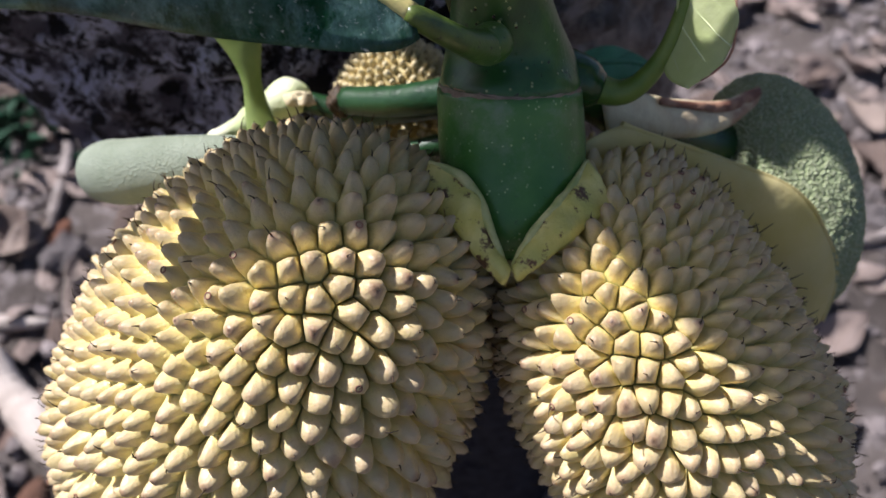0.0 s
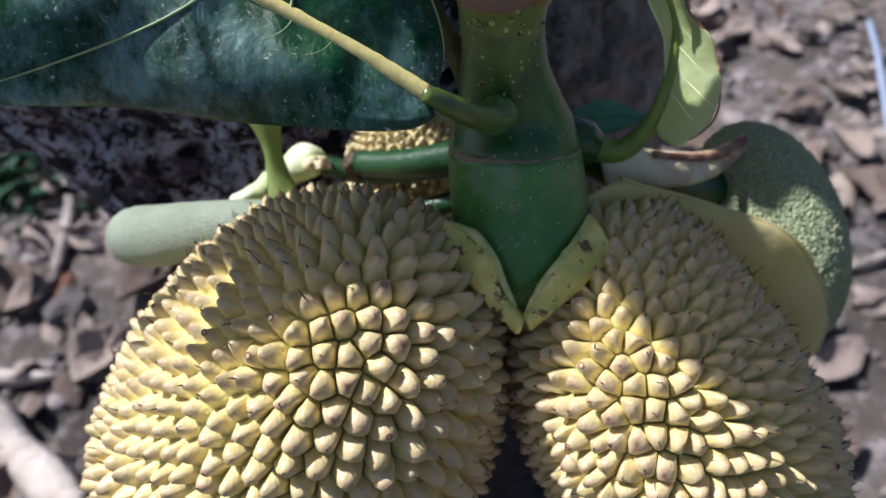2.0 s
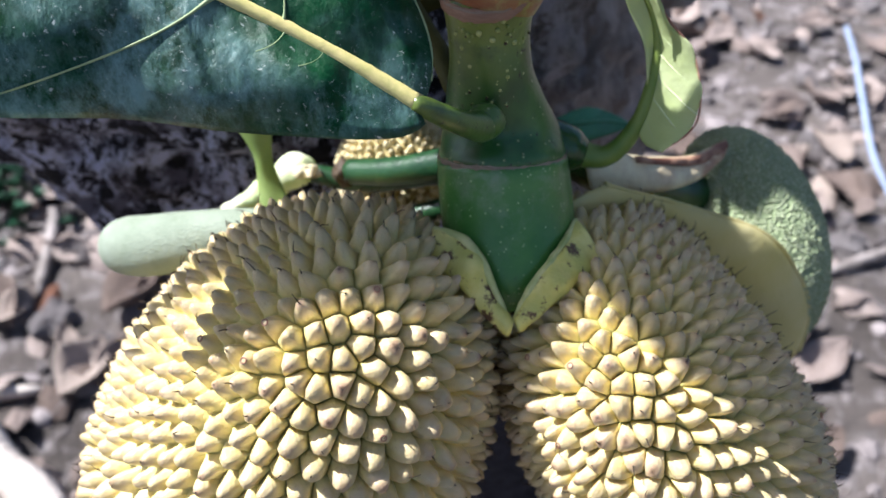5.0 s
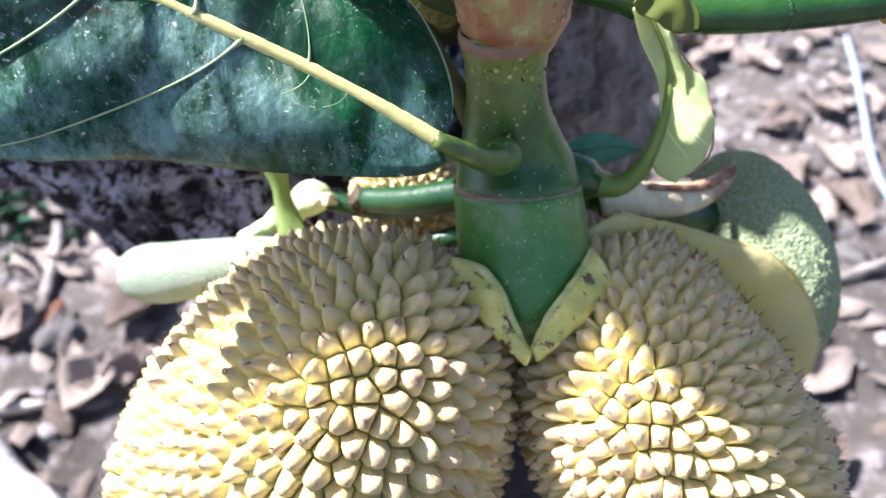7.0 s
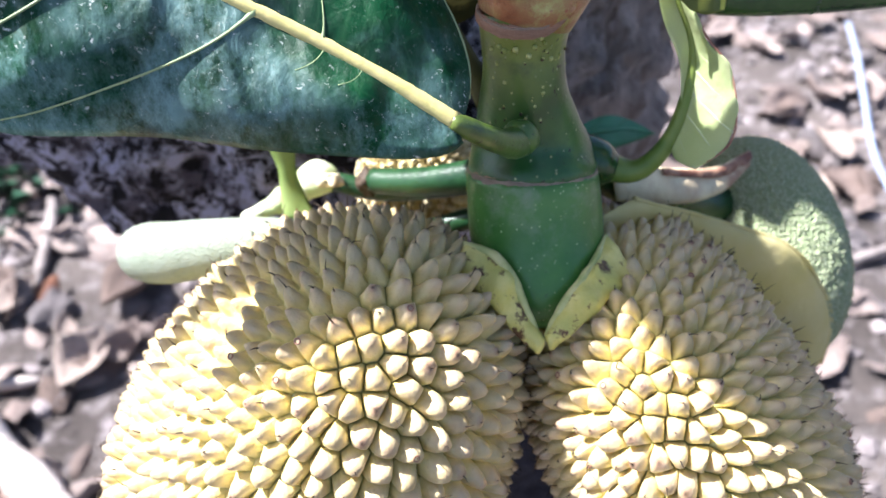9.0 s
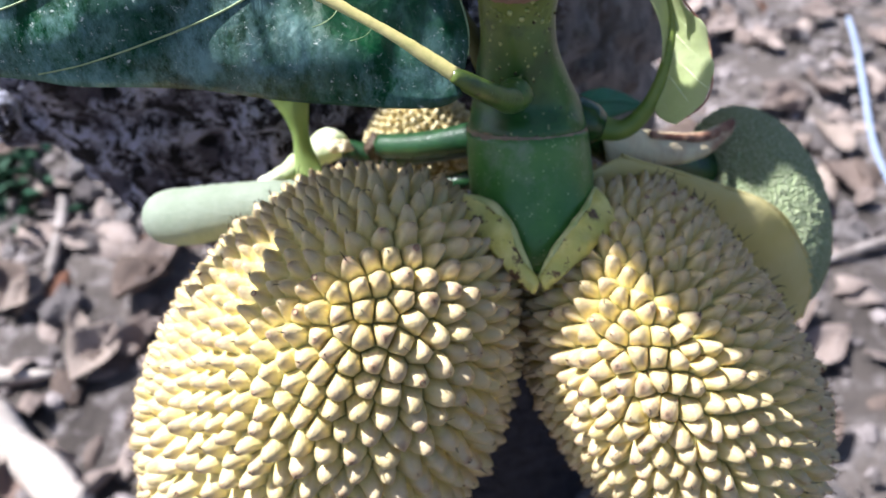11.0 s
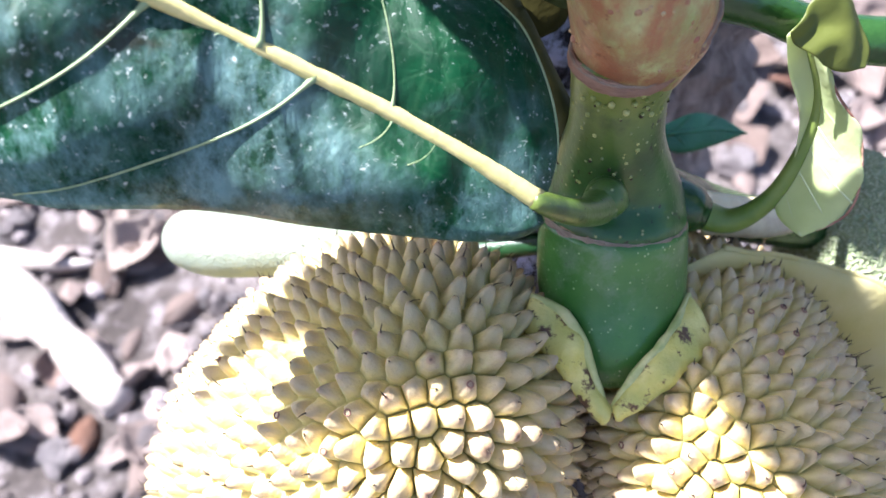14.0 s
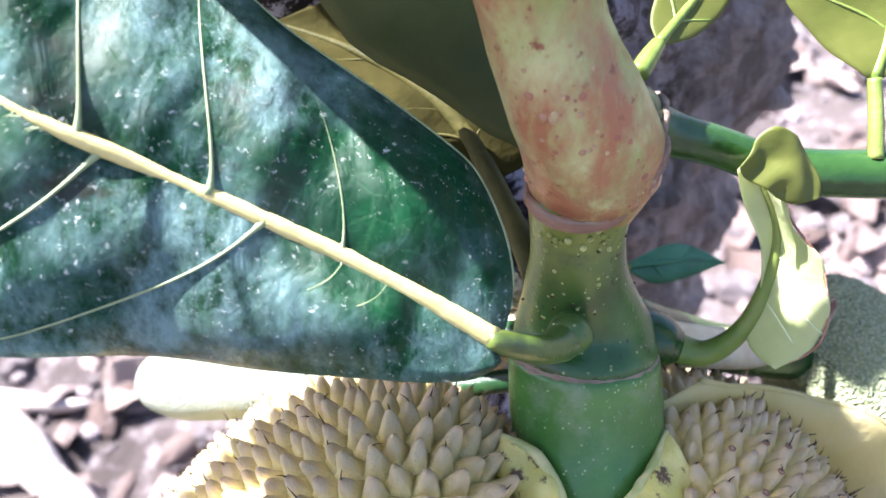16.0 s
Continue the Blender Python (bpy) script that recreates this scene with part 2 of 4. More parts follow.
k = Mat("petiole", 0.4, 0.45)
petiole_mat = k.done(k.mix(k.span(k.noise(90.0), 0.35, 0.65), (0.10, 0.17, 0.025), (0.19, 0.24, 0.05)), k.bump(k.noise(700.0), 0.0002))
# olive petiole colour, lowered further to match a leaf in shade
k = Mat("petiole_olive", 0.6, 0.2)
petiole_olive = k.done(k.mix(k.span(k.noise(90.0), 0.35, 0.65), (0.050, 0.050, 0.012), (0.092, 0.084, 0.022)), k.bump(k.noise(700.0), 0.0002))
k = Mat("shoot_green", 0.24, 0.5)
shoot_green = k.done(k.mix(k.span(k.noise(70.0), 0.35, 0.65), (0.010, 0.044, 0.008), (0.028, 0.078, 0.015)), k.bump(k.noise(500.0), 0.0002))

k = Mat("stalk_dark", 0.35, 0.5)
stalk_dark = k.done(k.mix(k.span(k.noise(120.0), 0.35, 0.65), (0.008, 0.034, 0.012), (0.018, 0.06, 0.02)), k.bump(k.noise(700.0), 0.0002))

k = Mat("pod_skin", 0.7, 0.2)
c = k.mix(k.span(k.noise(80.0), 0.35, 0.65), (0.20, 0.235, 0.175), (0.25, 0.285, 0.225))
pod_skin = k.done(k.mix(k.span(k.cells(1500.0), 0.05, 0.4), (0.32, 0.355, 0.28), c), k.bump(k.cells(1500.0), 0.0005, 0.8))

k = Mat("young_skin", 0.65, 0.25)
grain = k.cells(900.0)
c = k.mix(k.span(grain, 0.12, 0.55), (0.66, 0.69, 0.47), (0.31, 0.375, 0.20))
c = k.mix(k.span(k.noise(60.0, 5.0), 0.4, 0.7, 0.0, 0.4), c, (0.36, 0.40, 0.22))
young_skin = k.done(c, k.bump(k.times(grain, -1.0), 0.0022, 1.0))

k = Mat("bract_yellow", 0.5, 0.35)
c = k.mix(k.span(k.noise(45.0), 0.35, 0.7), (0.64, 0.55, 0.20), (0.74, 0.65, 0.33))
bract_yellow = k.done(c, k.bump(k.noise(300.0), 0.0004), None, (0.35, (0.72, 0.64, 0.2)))

k = Mat("sheath_orange", 0.55, 0.35)
sheath_orange = k.done(k.mix(k.span(k.noise(150.0, 5.0), 0.4, 0.65), (0.55, 0.30, 0.035), (0.36, 0.17, 0.03)), k.bump(k.noise(300.0), 0.0004))

k = Mat("bract_cream", 0.6, 0.25)
c = k.mix(k.span(k.noise(120.0, 5.0), 0.4, 0.7), (0.74, 0.66, 0.44), (0.62, 0.50, 0.30))
bract_cream = k.done(k.mix(k.times(k.attribute("rise"), k.span(k.noise(70.0, 5.0), 0.42, 0.6)), c, (0.26, 0.11, 0.07)), k.bump(k.noise(300.0), 0.0006))
k = Mat("bract_brown", 0.65, 0.25)
bract_brown = k.done(k.mix(k.span(k.noise(110.0, 5.0), 0.4, 0.65), (0.17, 0.075, 0.05), (0.40, 0.24, 0.16)), k.bump(k.noise(300.0), 0.0008))

k = Mat("bud_pale", 0.5, 0.35)
c = k.mix(k.span(k.noise(60.0), 0.4, 0.6), (0.58, 0.68, 0.32), (0.82, 0.84, 0.60))
bud_pale = k.done(c, k.bump(k.noise(400.0), 0.0005), None, (0.2, (0.5, 0.6, 0.15)))

k = Mat("tan_fruit", 0.6, 0.3)
c = k.mix(k.span(k.cells(230.0), 0.1, 0.6), (0.60, 0.52, 0.27), (0.34, 0.26, 0.10))
tan_fruit = k.done(c, k.bump(k.cells(230.0), 0.002))

k = Mat("tan_knob", 0.55, 0.3)
tan_knob = k.done(k.mix(k.chance(True), (0.52, 0.43, 0.23), (0.72, 0.63, 0.40)), k.bump(k.noise(600.0), 0.0003))

k = Mat("bark", 0.85, 0.25)
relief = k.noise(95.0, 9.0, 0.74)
streak = k.noise(40.0, 9.0, 0.72, (1.0, 1.0, 0.32))
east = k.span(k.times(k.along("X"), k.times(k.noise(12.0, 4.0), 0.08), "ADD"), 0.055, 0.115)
# pale bark and lichen fade out at the foot: shade painted in there
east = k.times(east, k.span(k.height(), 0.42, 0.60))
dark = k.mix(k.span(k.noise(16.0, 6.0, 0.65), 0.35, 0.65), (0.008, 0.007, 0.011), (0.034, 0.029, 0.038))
dark = k.mix(k.times(k.span(relief, 0.46, 0.52), k.span(k.height(), 0.40, 0.62, 0.15, 1.0)), dark, (0.14, 0.125, 0.16))
dark = k.mix(k.times(k.span(relief, 0.485, 0.53), k.times(k.span(k.noise(44.0, 6.0, 0.65), 0.42, 0.52), k.span(k.height(), 0.45, 0.62))), dark, (0.66, 0.66, 0.84))
# grey-brown streaks of the east bark, paled to stand in for missing light
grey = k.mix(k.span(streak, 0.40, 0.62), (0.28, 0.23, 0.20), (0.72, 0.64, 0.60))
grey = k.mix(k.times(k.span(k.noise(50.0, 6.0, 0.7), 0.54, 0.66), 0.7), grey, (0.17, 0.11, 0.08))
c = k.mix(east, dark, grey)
# pits of the relief blackened in the colour, as shade would do
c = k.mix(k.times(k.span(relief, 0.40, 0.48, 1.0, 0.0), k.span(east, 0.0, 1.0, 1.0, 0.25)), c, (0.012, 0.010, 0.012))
bark = k.done(c, k.bump(relief, 0.014, 1.0))

k = Mat("soil", 0.9, 0.2)
c = k.mix(k.span(k.noise(3.0, 6.0), 0.35, 0.65), (0.060, 0.050, 0.046), (0.165, 0.138, 0.128))
c = k.mix(k.span(k.noise(22.0, 8.0, 0.7), 0.5, 0.68), c, (0.32, 0.28, 0.285))
c = k.mix(k.span(k.noise(60.0, 6.0, 0.7), 0.58, 0.68), c, (0.05, 0.042, 0.04))
soil = k.done(c, k.bump(k.noise(40.0, 8.0, 0.7), 0.02))

k = Mat("stone", 0.85, 0.25)
c = k.mix(k.chance(), (0.133, 0.113, 0.117), (0.390, 0.351, 0.359))
stone_mat = k.done(k.mix(k.span(k.noise(30.0, 6.0), 0.4, 0.7), c, (0.187, 0.156, 0.148)), k.bump(k.noise(60.0, 6.0), 0.006))
k = Mat("clods", 0.9, 0.2)
c = k.mix(k.chance(True), (0.070, 0.058, 0.055), (0.281, 0.242, 0.242))
clod_mat = k.done(c, k.bump(k.noise(80.0, 6.0), 0.006))

k = Mat("dry_leaf", 0.7, 0.25)
luck = k.chance()
c = k.mix(k.span(luck, 0.0, 0.45), (0.117, 0.086, 0.074), (0.265, 0.211, 0.195))
c = k.mix(k.span(luck, 0.45, 0.85), c, (0.374, 0.304, 0.281))
c = k.mix(k.span(luck, 0.955, 0.96), c, (0.156, 0.074, 0.047))
dry_leaf_mat = k.done(k.mix(k.span(k.noise(25.0, 5.0), 0.42, 0.7, 0.0, 0.7), c, (0.172, 0.117, 0.094)), k.bump(k.noise(60.0), 0.004))
k = Mat("rust_leaf", 0.7, 0.25)
rust_leaf = k.done(k.mix(k.noise(8.0, 4.0), (0.24, 0.10, 0.06), (0.17, 0.08, 0.05)), k.bump(k.noise(30.0), 0.01))
k = Mat("cream_leaf", 0.7, 0.25)
cream_leaf = k.done(k.mix(k.noise(6.0, 4.0), (0.406, 0.328, 0.289), (0.312, 0.242, 0.211)), k.bump(k.noise(30.0), 0.01))

k = Mat("dead_wood", 0.8, 0.2)
c = k.mix(k.span(k.noise(10.0, 6.0, 0.6, (1, 1, 1)), 0.35, 0.65), (0.36, 0.30, 0.26), (0.56, 0.49, 0.45))
dead_wood = k.done(k.mix(k.span(k.noise(40.0, 6.0), 0.6, 0.7), c, (0.20, 0.15, 0.12)), k.bump(k.noise(50.0, 6.0), 0.006))
k = Mat("twig_grey", 0.8, 0.2)
twig_grey = k.done(k.mix(k.span(k.noise(30.0, 6.0), 0.35, 0.65), (0.15, 0.125, 0.115), (0.30, 0.26, 0.25)), k.bump(k.noise(50.0, 6.0), 0.006))
k = Mat("plastic_blue", 0.45, 0.4)
plastic_blue = k.done(k.mix(k.noise(20.0), (0.20, 0.245, 0.36), (0.29, 0.33, 0.44)))
k = Mat("weed", 0.5, 0.35)
weed_mat = k.done(k.mix(k.chance(True), (0.012, 0.045, 0.025), (0.025, 0.075, 0.04)))


# ---- builders ----
def thing(name, base, label, category, group="", kind=""):
    return tagged(put_at(new(name), base), label, category, group, kind)


def put_at(ob, base):
    ob.matrix_world = Matrix.Translation(base)
    ob.matrix_basis = Matrix.Translation(base)
    return ob


def inverse_of(ob):
    """The inverse of a parent's place in the world."""
    m = ob.matrix_parent_inverse @ ob.matrix_basis
    if ob.parent:
        m = ob.parent.matrix_parent_inverse @ ob.parent.matrix_basis @ m if ob.parent.parent is None else m
    else:
        m = ob.matrix_basis.copy()
    return m.inverted()


def part(name, bm, material, parent, label="", smooth=True, kind=""):
    """Links a bmesh, or a mesh, as one mesh object under a thing or a part; its vertices are in world metres."""
    if isinstance(bm, bpy.types.Mesh):
        me = bm
    else:
        bmesh.ops.recalc_face_normals(bm, faces=bm.faces)
        me = bpy.data.meshes.new(name)
        bm.to_mesh(me)
        bm.free()
    me.materials.clear()
    me.materials.append(material)
    if smooth:
        me.polygons.foreach_set("use_smooth", [True] * len(me.polygons))
    ob = new(name, me)
    if parent:
        ob.parent = parent
        ob.matrix_parent_inverse = inverse_of(parent)
    return tagged(ob, label, "", "", kind)


def curve(points, n):
    """A smooth line of n points through the given ones (Catmull-Rom), evenly by length. Points may carry radii."""
    p = np.array(points, float)
    if len(p) == 2:
        return p[0] + np.linspace(0, 1, n)[:, None] * (p[1] - p[0])
    q = np.vstack([2 * p[0] - p[1], p, 2 * p[-1] - p[-2]])
    fine = []
    for i in range(len(p) - 1):
        a, b, c, d = q[i:i + 4]
        for u in np.linspace(0, 1, 24, endpoint=False):
            fine.append(0.5 * (2 * b + (c - a) * u + (2 * a - 5 * b + 4 * c - d) * u * u + (3 * b - a - 3 * c + d) * u ** 3))
    fine = np.array(fine + [p[-1]])
    run = np.concatenate([[0], np.cumsum(np.linalg.norm(np.diff(fine[:, :3], axis=0), axis=1))])
    at = np.linspace(0, run[-1], n)
    return np.stack([np.interp(at, run, fine[:, j]) for j in range(p.shape[1])], 1)


def tube(points, n=24, sides=14, bm=None, wobble=0.0, scale=60.0, squash=1.0, caps=True, fixed=None):
    """A round body along a line of (x, y, z, radius)."""
    bm = bm or bmesh.new()
    line = curve(points, n)
    rings, side = [], Vector((1, 0.2, 0.1))
    for i, (x, y, z, r) in enumerate(line):
        way = Vector(fixed or line[min(i + 1, n - 1)][:3] - line[max(i - 1, 0)][:3]).normalized()
        side = (side - way * side.dot(way)).normalized()
        other = way.cross(side)
        ring = []
        for j in range(sides):
            a = 2 * math.pi * j / sides
            v = Vector((x, y, z)) + (side * math.cos(a) + other * math.sin(a) * squash) * r
            if wobble:
                v += (v - Vector((x, y, z))) * wobble * noise.noise(v * scale)
            ring.append(bm.verts.new(v))
        rings.append(ring)
    for a, b in zip(rings, rings[1:]):
        for j in range(sides):
            bm.faces.new((a[j], a[(j + 1) % sides], b[(j + 1) % sides], b[j]))
    if caps:
        for ring, step in ((rings[0], -1), (rings[-1], 1)):
            bm.faces.new(ring)
    return bm


def ellipsoid(centre, axes, turn, rings=24, sides=36, wobble=0.0, scale=30.0, taper=0.0):
    """A round body; axes: half widths; turn: its rotation matrix. taper narrows its upper end."""
    bm = bmesh.new()
    bmesh.ops.create_uvsphere(bm, u_segments=sides, v_segments=rings, radius=1.0)
    for v in bm.verts:
        s = 1 - taper * v.co.z
        p = Vector((v.co.x * axes[0] * s, v.co.y * axes[1] * s, v.co.z * axes[2]))
        p = Vector(centre) + turn @ p
        if wobble:
            p += (p - Vector(centre)) * wobble * noise.fractal(p * scale, 1.0, 2.0, 4)
        v.co = p
    return bm


def sheet(across, ns, nv, thick=0.0006, ripple=0.0, ripple_scale=60.0):
    """A thin curved sheet through across(s, v), s and v from 0 to 1, with a real thickness. Keeps s as 'rise'."""
    bm = bmesh.new()
    rise = bm.verts.layers.float.new("rise")
    grid = []
    for i in range(ns + 1):
        row = []
        for j in range(nv + 1):
            p = Vector(across(i / ns, j / nv))
            if ripple:
                p += Vector((0.3, -0.7, 0.6)) * ripple * noise.noise(p * ripple_scale)
            row.append(p)
        grid.append(row)
    layers = []
    for k_ in (0, 1):
        rows = []
        for i in range(ns + 1):
            row = []
            for j in range(nv + 1):
                u = grid[min(i + 1, ns)][j] - grid[max(i - 1, 0)][j]
                w = grid[i][min(j + 1, nv)] - grid[i][max(j - 1, 0)]
                nrm = u.cross(w)
                nrm = nrm.normalized() if nrm.length > 1e-12 else Vector((0, 0, 1))
                edge = 0.3 if i in (0, ns) or j in (0, nv) else 1.0
                v = bm.verts.new(grid[i][j] + nrm * thick * (0.5 - k_) * edge)
                v[rise] = i / ns
                row.append(v)
            rows.append(row)
        layers.append(rows)
    top, low = layers
    for i in range(ns):
        for j in range(nv):
            bm.faces.new((top[i][j], top[i + 1][j], top[i + 1][j + 1], top[i][j + 1]))
            bm.faces.new((low[i][j], low[i][j + 1], low[i + 1][j + 1], low[i + 1][j]))
    rim = [(i, 0) for i in range(ns)] + [(ns, j) for j in range(nv)] + [(i, nv) for i in range(ns, 0, -1)] + [(0, j) for j in range(nv, 0, -1)]
    for a, b in zip(rim, rim[1:] + rim[:1]):
        bm.faces.new((top[a[0]][a[1]], low[a[0]][a[1]], low[b[0]][b[1]], top[b[0]][b[1]]))
    return bm


def between(*lines, n=40, power=None):
    """A function across(s, v) that spans three or two edge lines."""
    c = [curve(l, n) for l in lines]

    def across(s, v):
        i = s * (n - 1)
        i0 = min(int(i), n - 2)
        p = [l[i0] + (l[i0 + 1] - l[i0]) * (i - i0) for l in c]
        if len(p) == 2:
            return p[0] + (p[1] - p[0]) * v
        a, b, d = p
        return a * (1 - v) * (1 - 2 * v) + b * 4 * v * (1 - v) + d * v * (2 * v - 1)
    return across


# ---- ground ----
def ground_height(x, y):
    p = Vector((x, y, 0))
    near = math.exp(-((x * x + (y - 1.2) ** 2) / 9.0))
    return near * (0.035 * noise.fractal(p * 2.2, 1.0, 2.0, 5) + 0.012 * noise.fractal(p * 14.0, 1.0, 2.0, 3)) + 0.25 * (1 - near) * noise.noise(p * 0.08) - 0.02


def make_ground():
    side = [math.copysign((abs(i) / 100.0) ** 3.2 * 900.0 + abs(i) * 0.019, i) for i in range(-100, 101)]
    verts = [(x, y + 1.2, ground_height(x, y + 1.2)) for y in side for x in side]
    n = len(side)
    faces = [(a, a + 1, a + n + 1, a + n) for j in range(n - 1) for a in range(j * n, j * n + n - 1)]
    me = bpy.data.meshes.new("ground")
    me.from_pydata(verts, [], faces)
    ob = part("ground", me, soil, None)
    return tagged(ob, "dry grey-brown soil strewn with crumbs and litter", "ground", "", "structure")


make_ground()


def scar_ring(c, way, r, wide, seed, rise=0.0, grow=0.0, proud=0.0014):
    """A rough raised ring round the stem."""
    bm, rnd = bmesh.new(), random.Random(seed)
    way = Vector(way).normalized()
    a = way.orthogonal().normalized()
    b = way.cross(a)
    n, m, rings = 72, 8, []
    for i in range(n):
        u = 2 * math.pi * i / n
        out = a * math.cos(u) + b * math.sin(u)
        up = max(0.0, out.x) ** 2.5
        lift = way * (0.0006 * noise.noise(out * 4 + Vector((seed, 0, 0))) + rise * up) + out * grow * up
        ring = []
        for j in range(m):
            w = 2 * math.pi * j / m
            ring.append(bm.verts.new(Vector(c) + lift + out * (r - 0.0008 + proud * math.cos(w) * (1 + 0.45 * noise.noise(out * 15) + 0.35 * noise.noise(out * 38))) + way * wide * math.sin(w) * (1 + 0.4 * noise.noise(out * 9 + Vector((0, seed, 0))))))
        rings.append(ring)
    for i in range(n):
        for j in range(m):
            p, q = rings[i], rings[(i + 1) % n]
            bm.faces.new((p[j], q[j], q[(j + 1) % m], p[(j + 1) % m]))
    return bm


# ---- the trunk ----
def make_trunk():
    t = thing("tree_trunk", (0.05, 0.55, 0.0), "dark rough tree trunk with pale lichen patches and a swollen burl", "trunk")
    line = [(0.07, 0.66, -0.1, 0.20), (0.06, 0.60, 0.1, 0.14), (0.05, 0.55, 0.4, 0.115), (0.035, 0.51, 0.58, 0.13), (0.0, 0.48, 0.66, 0.155), (-0.03, 0.46, 0.72, 0.18),
            (-0.05, 0.455, 0.78, 0.197), (-0.055, 0.455, 0.9, 0.20), (-0.06, 0.47, 1.2, 0.185), (-0.05, 0.50, 1.5, 0.17), (-0.04, 0.53, 1.9, 0.16), (-0.05, 0.55, 2.4, 0.15)]
    bm = tube(line, 560, 220)
    for v in bm.verts:
        c = Vector((-0.03, 0.45, v.co.z))
        out = (v.co - c).normalized()
        p = v.co.copy()
        p += Vector((-0.9, -0.45, 0.0)) * 0.055 * math.exp(-((p - Vector((-0.225, 0.35, 0.825))).length / 0.085) ** 2)
        v.co = p + out * (0.016 * noise.fractal(p * 16.0, 1.0, 2.0, 3) + 0.007 * noise.fractal(p * 60.0, 1.0, 2.0, 4) + 0.016 * abs(noise.noise(p * 45.0)) + 0.006 * abs(noise.noise(p * 95.0)) - 0.004)
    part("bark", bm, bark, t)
    part("knot", scar_ring((-0.196, 0.262, 0.797), (-0.55, -0.8, 0.3), 0.011, 0.004, 3), bark, t, "round pale knot")


make_trunk()


# ---- the two large fruits ----
def mesh_with_rise(name, verts, faces, rise, material):
    me = bpy.data.meshes.new(name)
    me.from_pydata(verts, [], faces)
    me.attributes.new("rise", "FLOAT", "POINT").data.foreach_set("value", rise)
    me.materials.append(material)
    me.polygons.foreach_set("use_smooth", [True] * len(me.polygons))
    return me


def spread(count, core, face, seed):
    """Points over an ellipsoid, pushed apart until evenly spaced, closer together away from the side 'face'."""
    gen = np.random.default_rng(seed)
    d = gen.normal(size=(count, 3))
    d /= np.linalg.norm(d, axis=1)[:, None]
    core, face = np.array(core), np.array(face)
    for step in range(30):
        p = (d * core).astype(np.float32)
        near = (d @ face + 1) / 2
        want = 0.70 + 0.42 * near ** 1.5
        away = np.zeros_like(p)
        for a in range(0, count, 400):
            off = p[a:a + 400, None, :] - p[None, :, :]
            dist = np.linalg.norm(off, axis=2)
            reach = (want[a:a + 400, None] + want[None, :]) / 2 * 0.0078
            push = np.clip(1 - dist / reach, 0, None)
            push[dist < 1e-9] = 0
            away[a:a + 400] = (off / (dist[..., None] + 1e-9) * push[..., None]).sum(1)
        q = p + away * 0.0022 * (1 - step / 40)
        d = q / core
        d /= np.linalg.norm(d, axis=1)[:, None]
    return d


def cell(flat, cap):
    """The polygon of points nearer to the origin than to any of the points in flat (x, y), within cap."""
    poly = [(cap * math.cos(a), cap * math.sin(a)) for a in (0.26 + i * math.pi / 4 for i in range(8))]
    for x, y in flat:
        half, out = (x * x + y * y) / 2, []
        for (ax, ay), (bx, by) in zip(poly, poly[1:] + poly[:1]):
            fa, fb = ax * x + ay * y - half, bx * x + by * y - half
            if fa <= 0:
                out.append((ax, ay))
            if fa * fb < 0:
                u = fa / (fa - fb)
                out.append((ax + (bx - ax) * u, ay + (by - ay) * u))
        poly = out
        if len(poly) < 3:
            return []
    return poly


def spine_form(poly, tall, lean, dome, swell, facet):
    """A blunt cone that flares into its cell of the rind. Returns vertices, faces and how far up each vertex is."""
    mean = sum(math.hypot(x, y) for x, y in poly) / len(poly) * 0.94
    ring = []
    for (ax, ay), (bx, by) in zip(poly, poly[1:] + poly[:1]):
        ring.append((ax, ay))
        if math.hypot(bx - ax, by - ay) > 0.75 * mean:
            ring.append(((ax + bx) / 2, (ay + by) / 2))
    n = len(ring)
    rows = [(1.0, -0.03 - 0.12 * dome), (0.85 + 0.10 * dome, 0.05 + 0.07 * dome), (0.70 + 0.18 * dome + swell, 0.28 + 0.10 * dome), (0.53 + 0.20 * dome + swell, 0.60 + 0.08 * dome), (0.29 + 0.16 * dome + 0.5 * swell, 0.89 + 0.03 * dome)]
    verts, rise, faces = [], [], []
    for k_, (r, z) in enumerate(rows):
        for x, y in ring:
            w = max(z, 0.0) ** 1.4
            far = math.hypot(x, y)
            x, y = (q * (1 + (mean / far - 1) * min(1.0, max(0.0, z) * 1.6) * facet) for q in (x, y))
            verts.append((x * r + lean[0] * w, y * r + lean[1] * w, z * tall))
            # a negative base ring carries the painted groove shade
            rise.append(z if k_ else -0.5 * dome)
    verts.append((lean[0] * 1.03, lean[1] * 1.03, tall))
    rise.append(1.0)
    for i in range(len(rows) - 1):
        faces += [(i * n + j, i * n + (j + 1) % n, (i + 1) * n + (j + 1) % n, (i + 1) * n + j) for j in range(n)]
    top = (len(rows) - 1) * n
    faces += [(top + j, top + (j + 1) % n, top + n) for j in range(n)]
    return verts, faces, rise


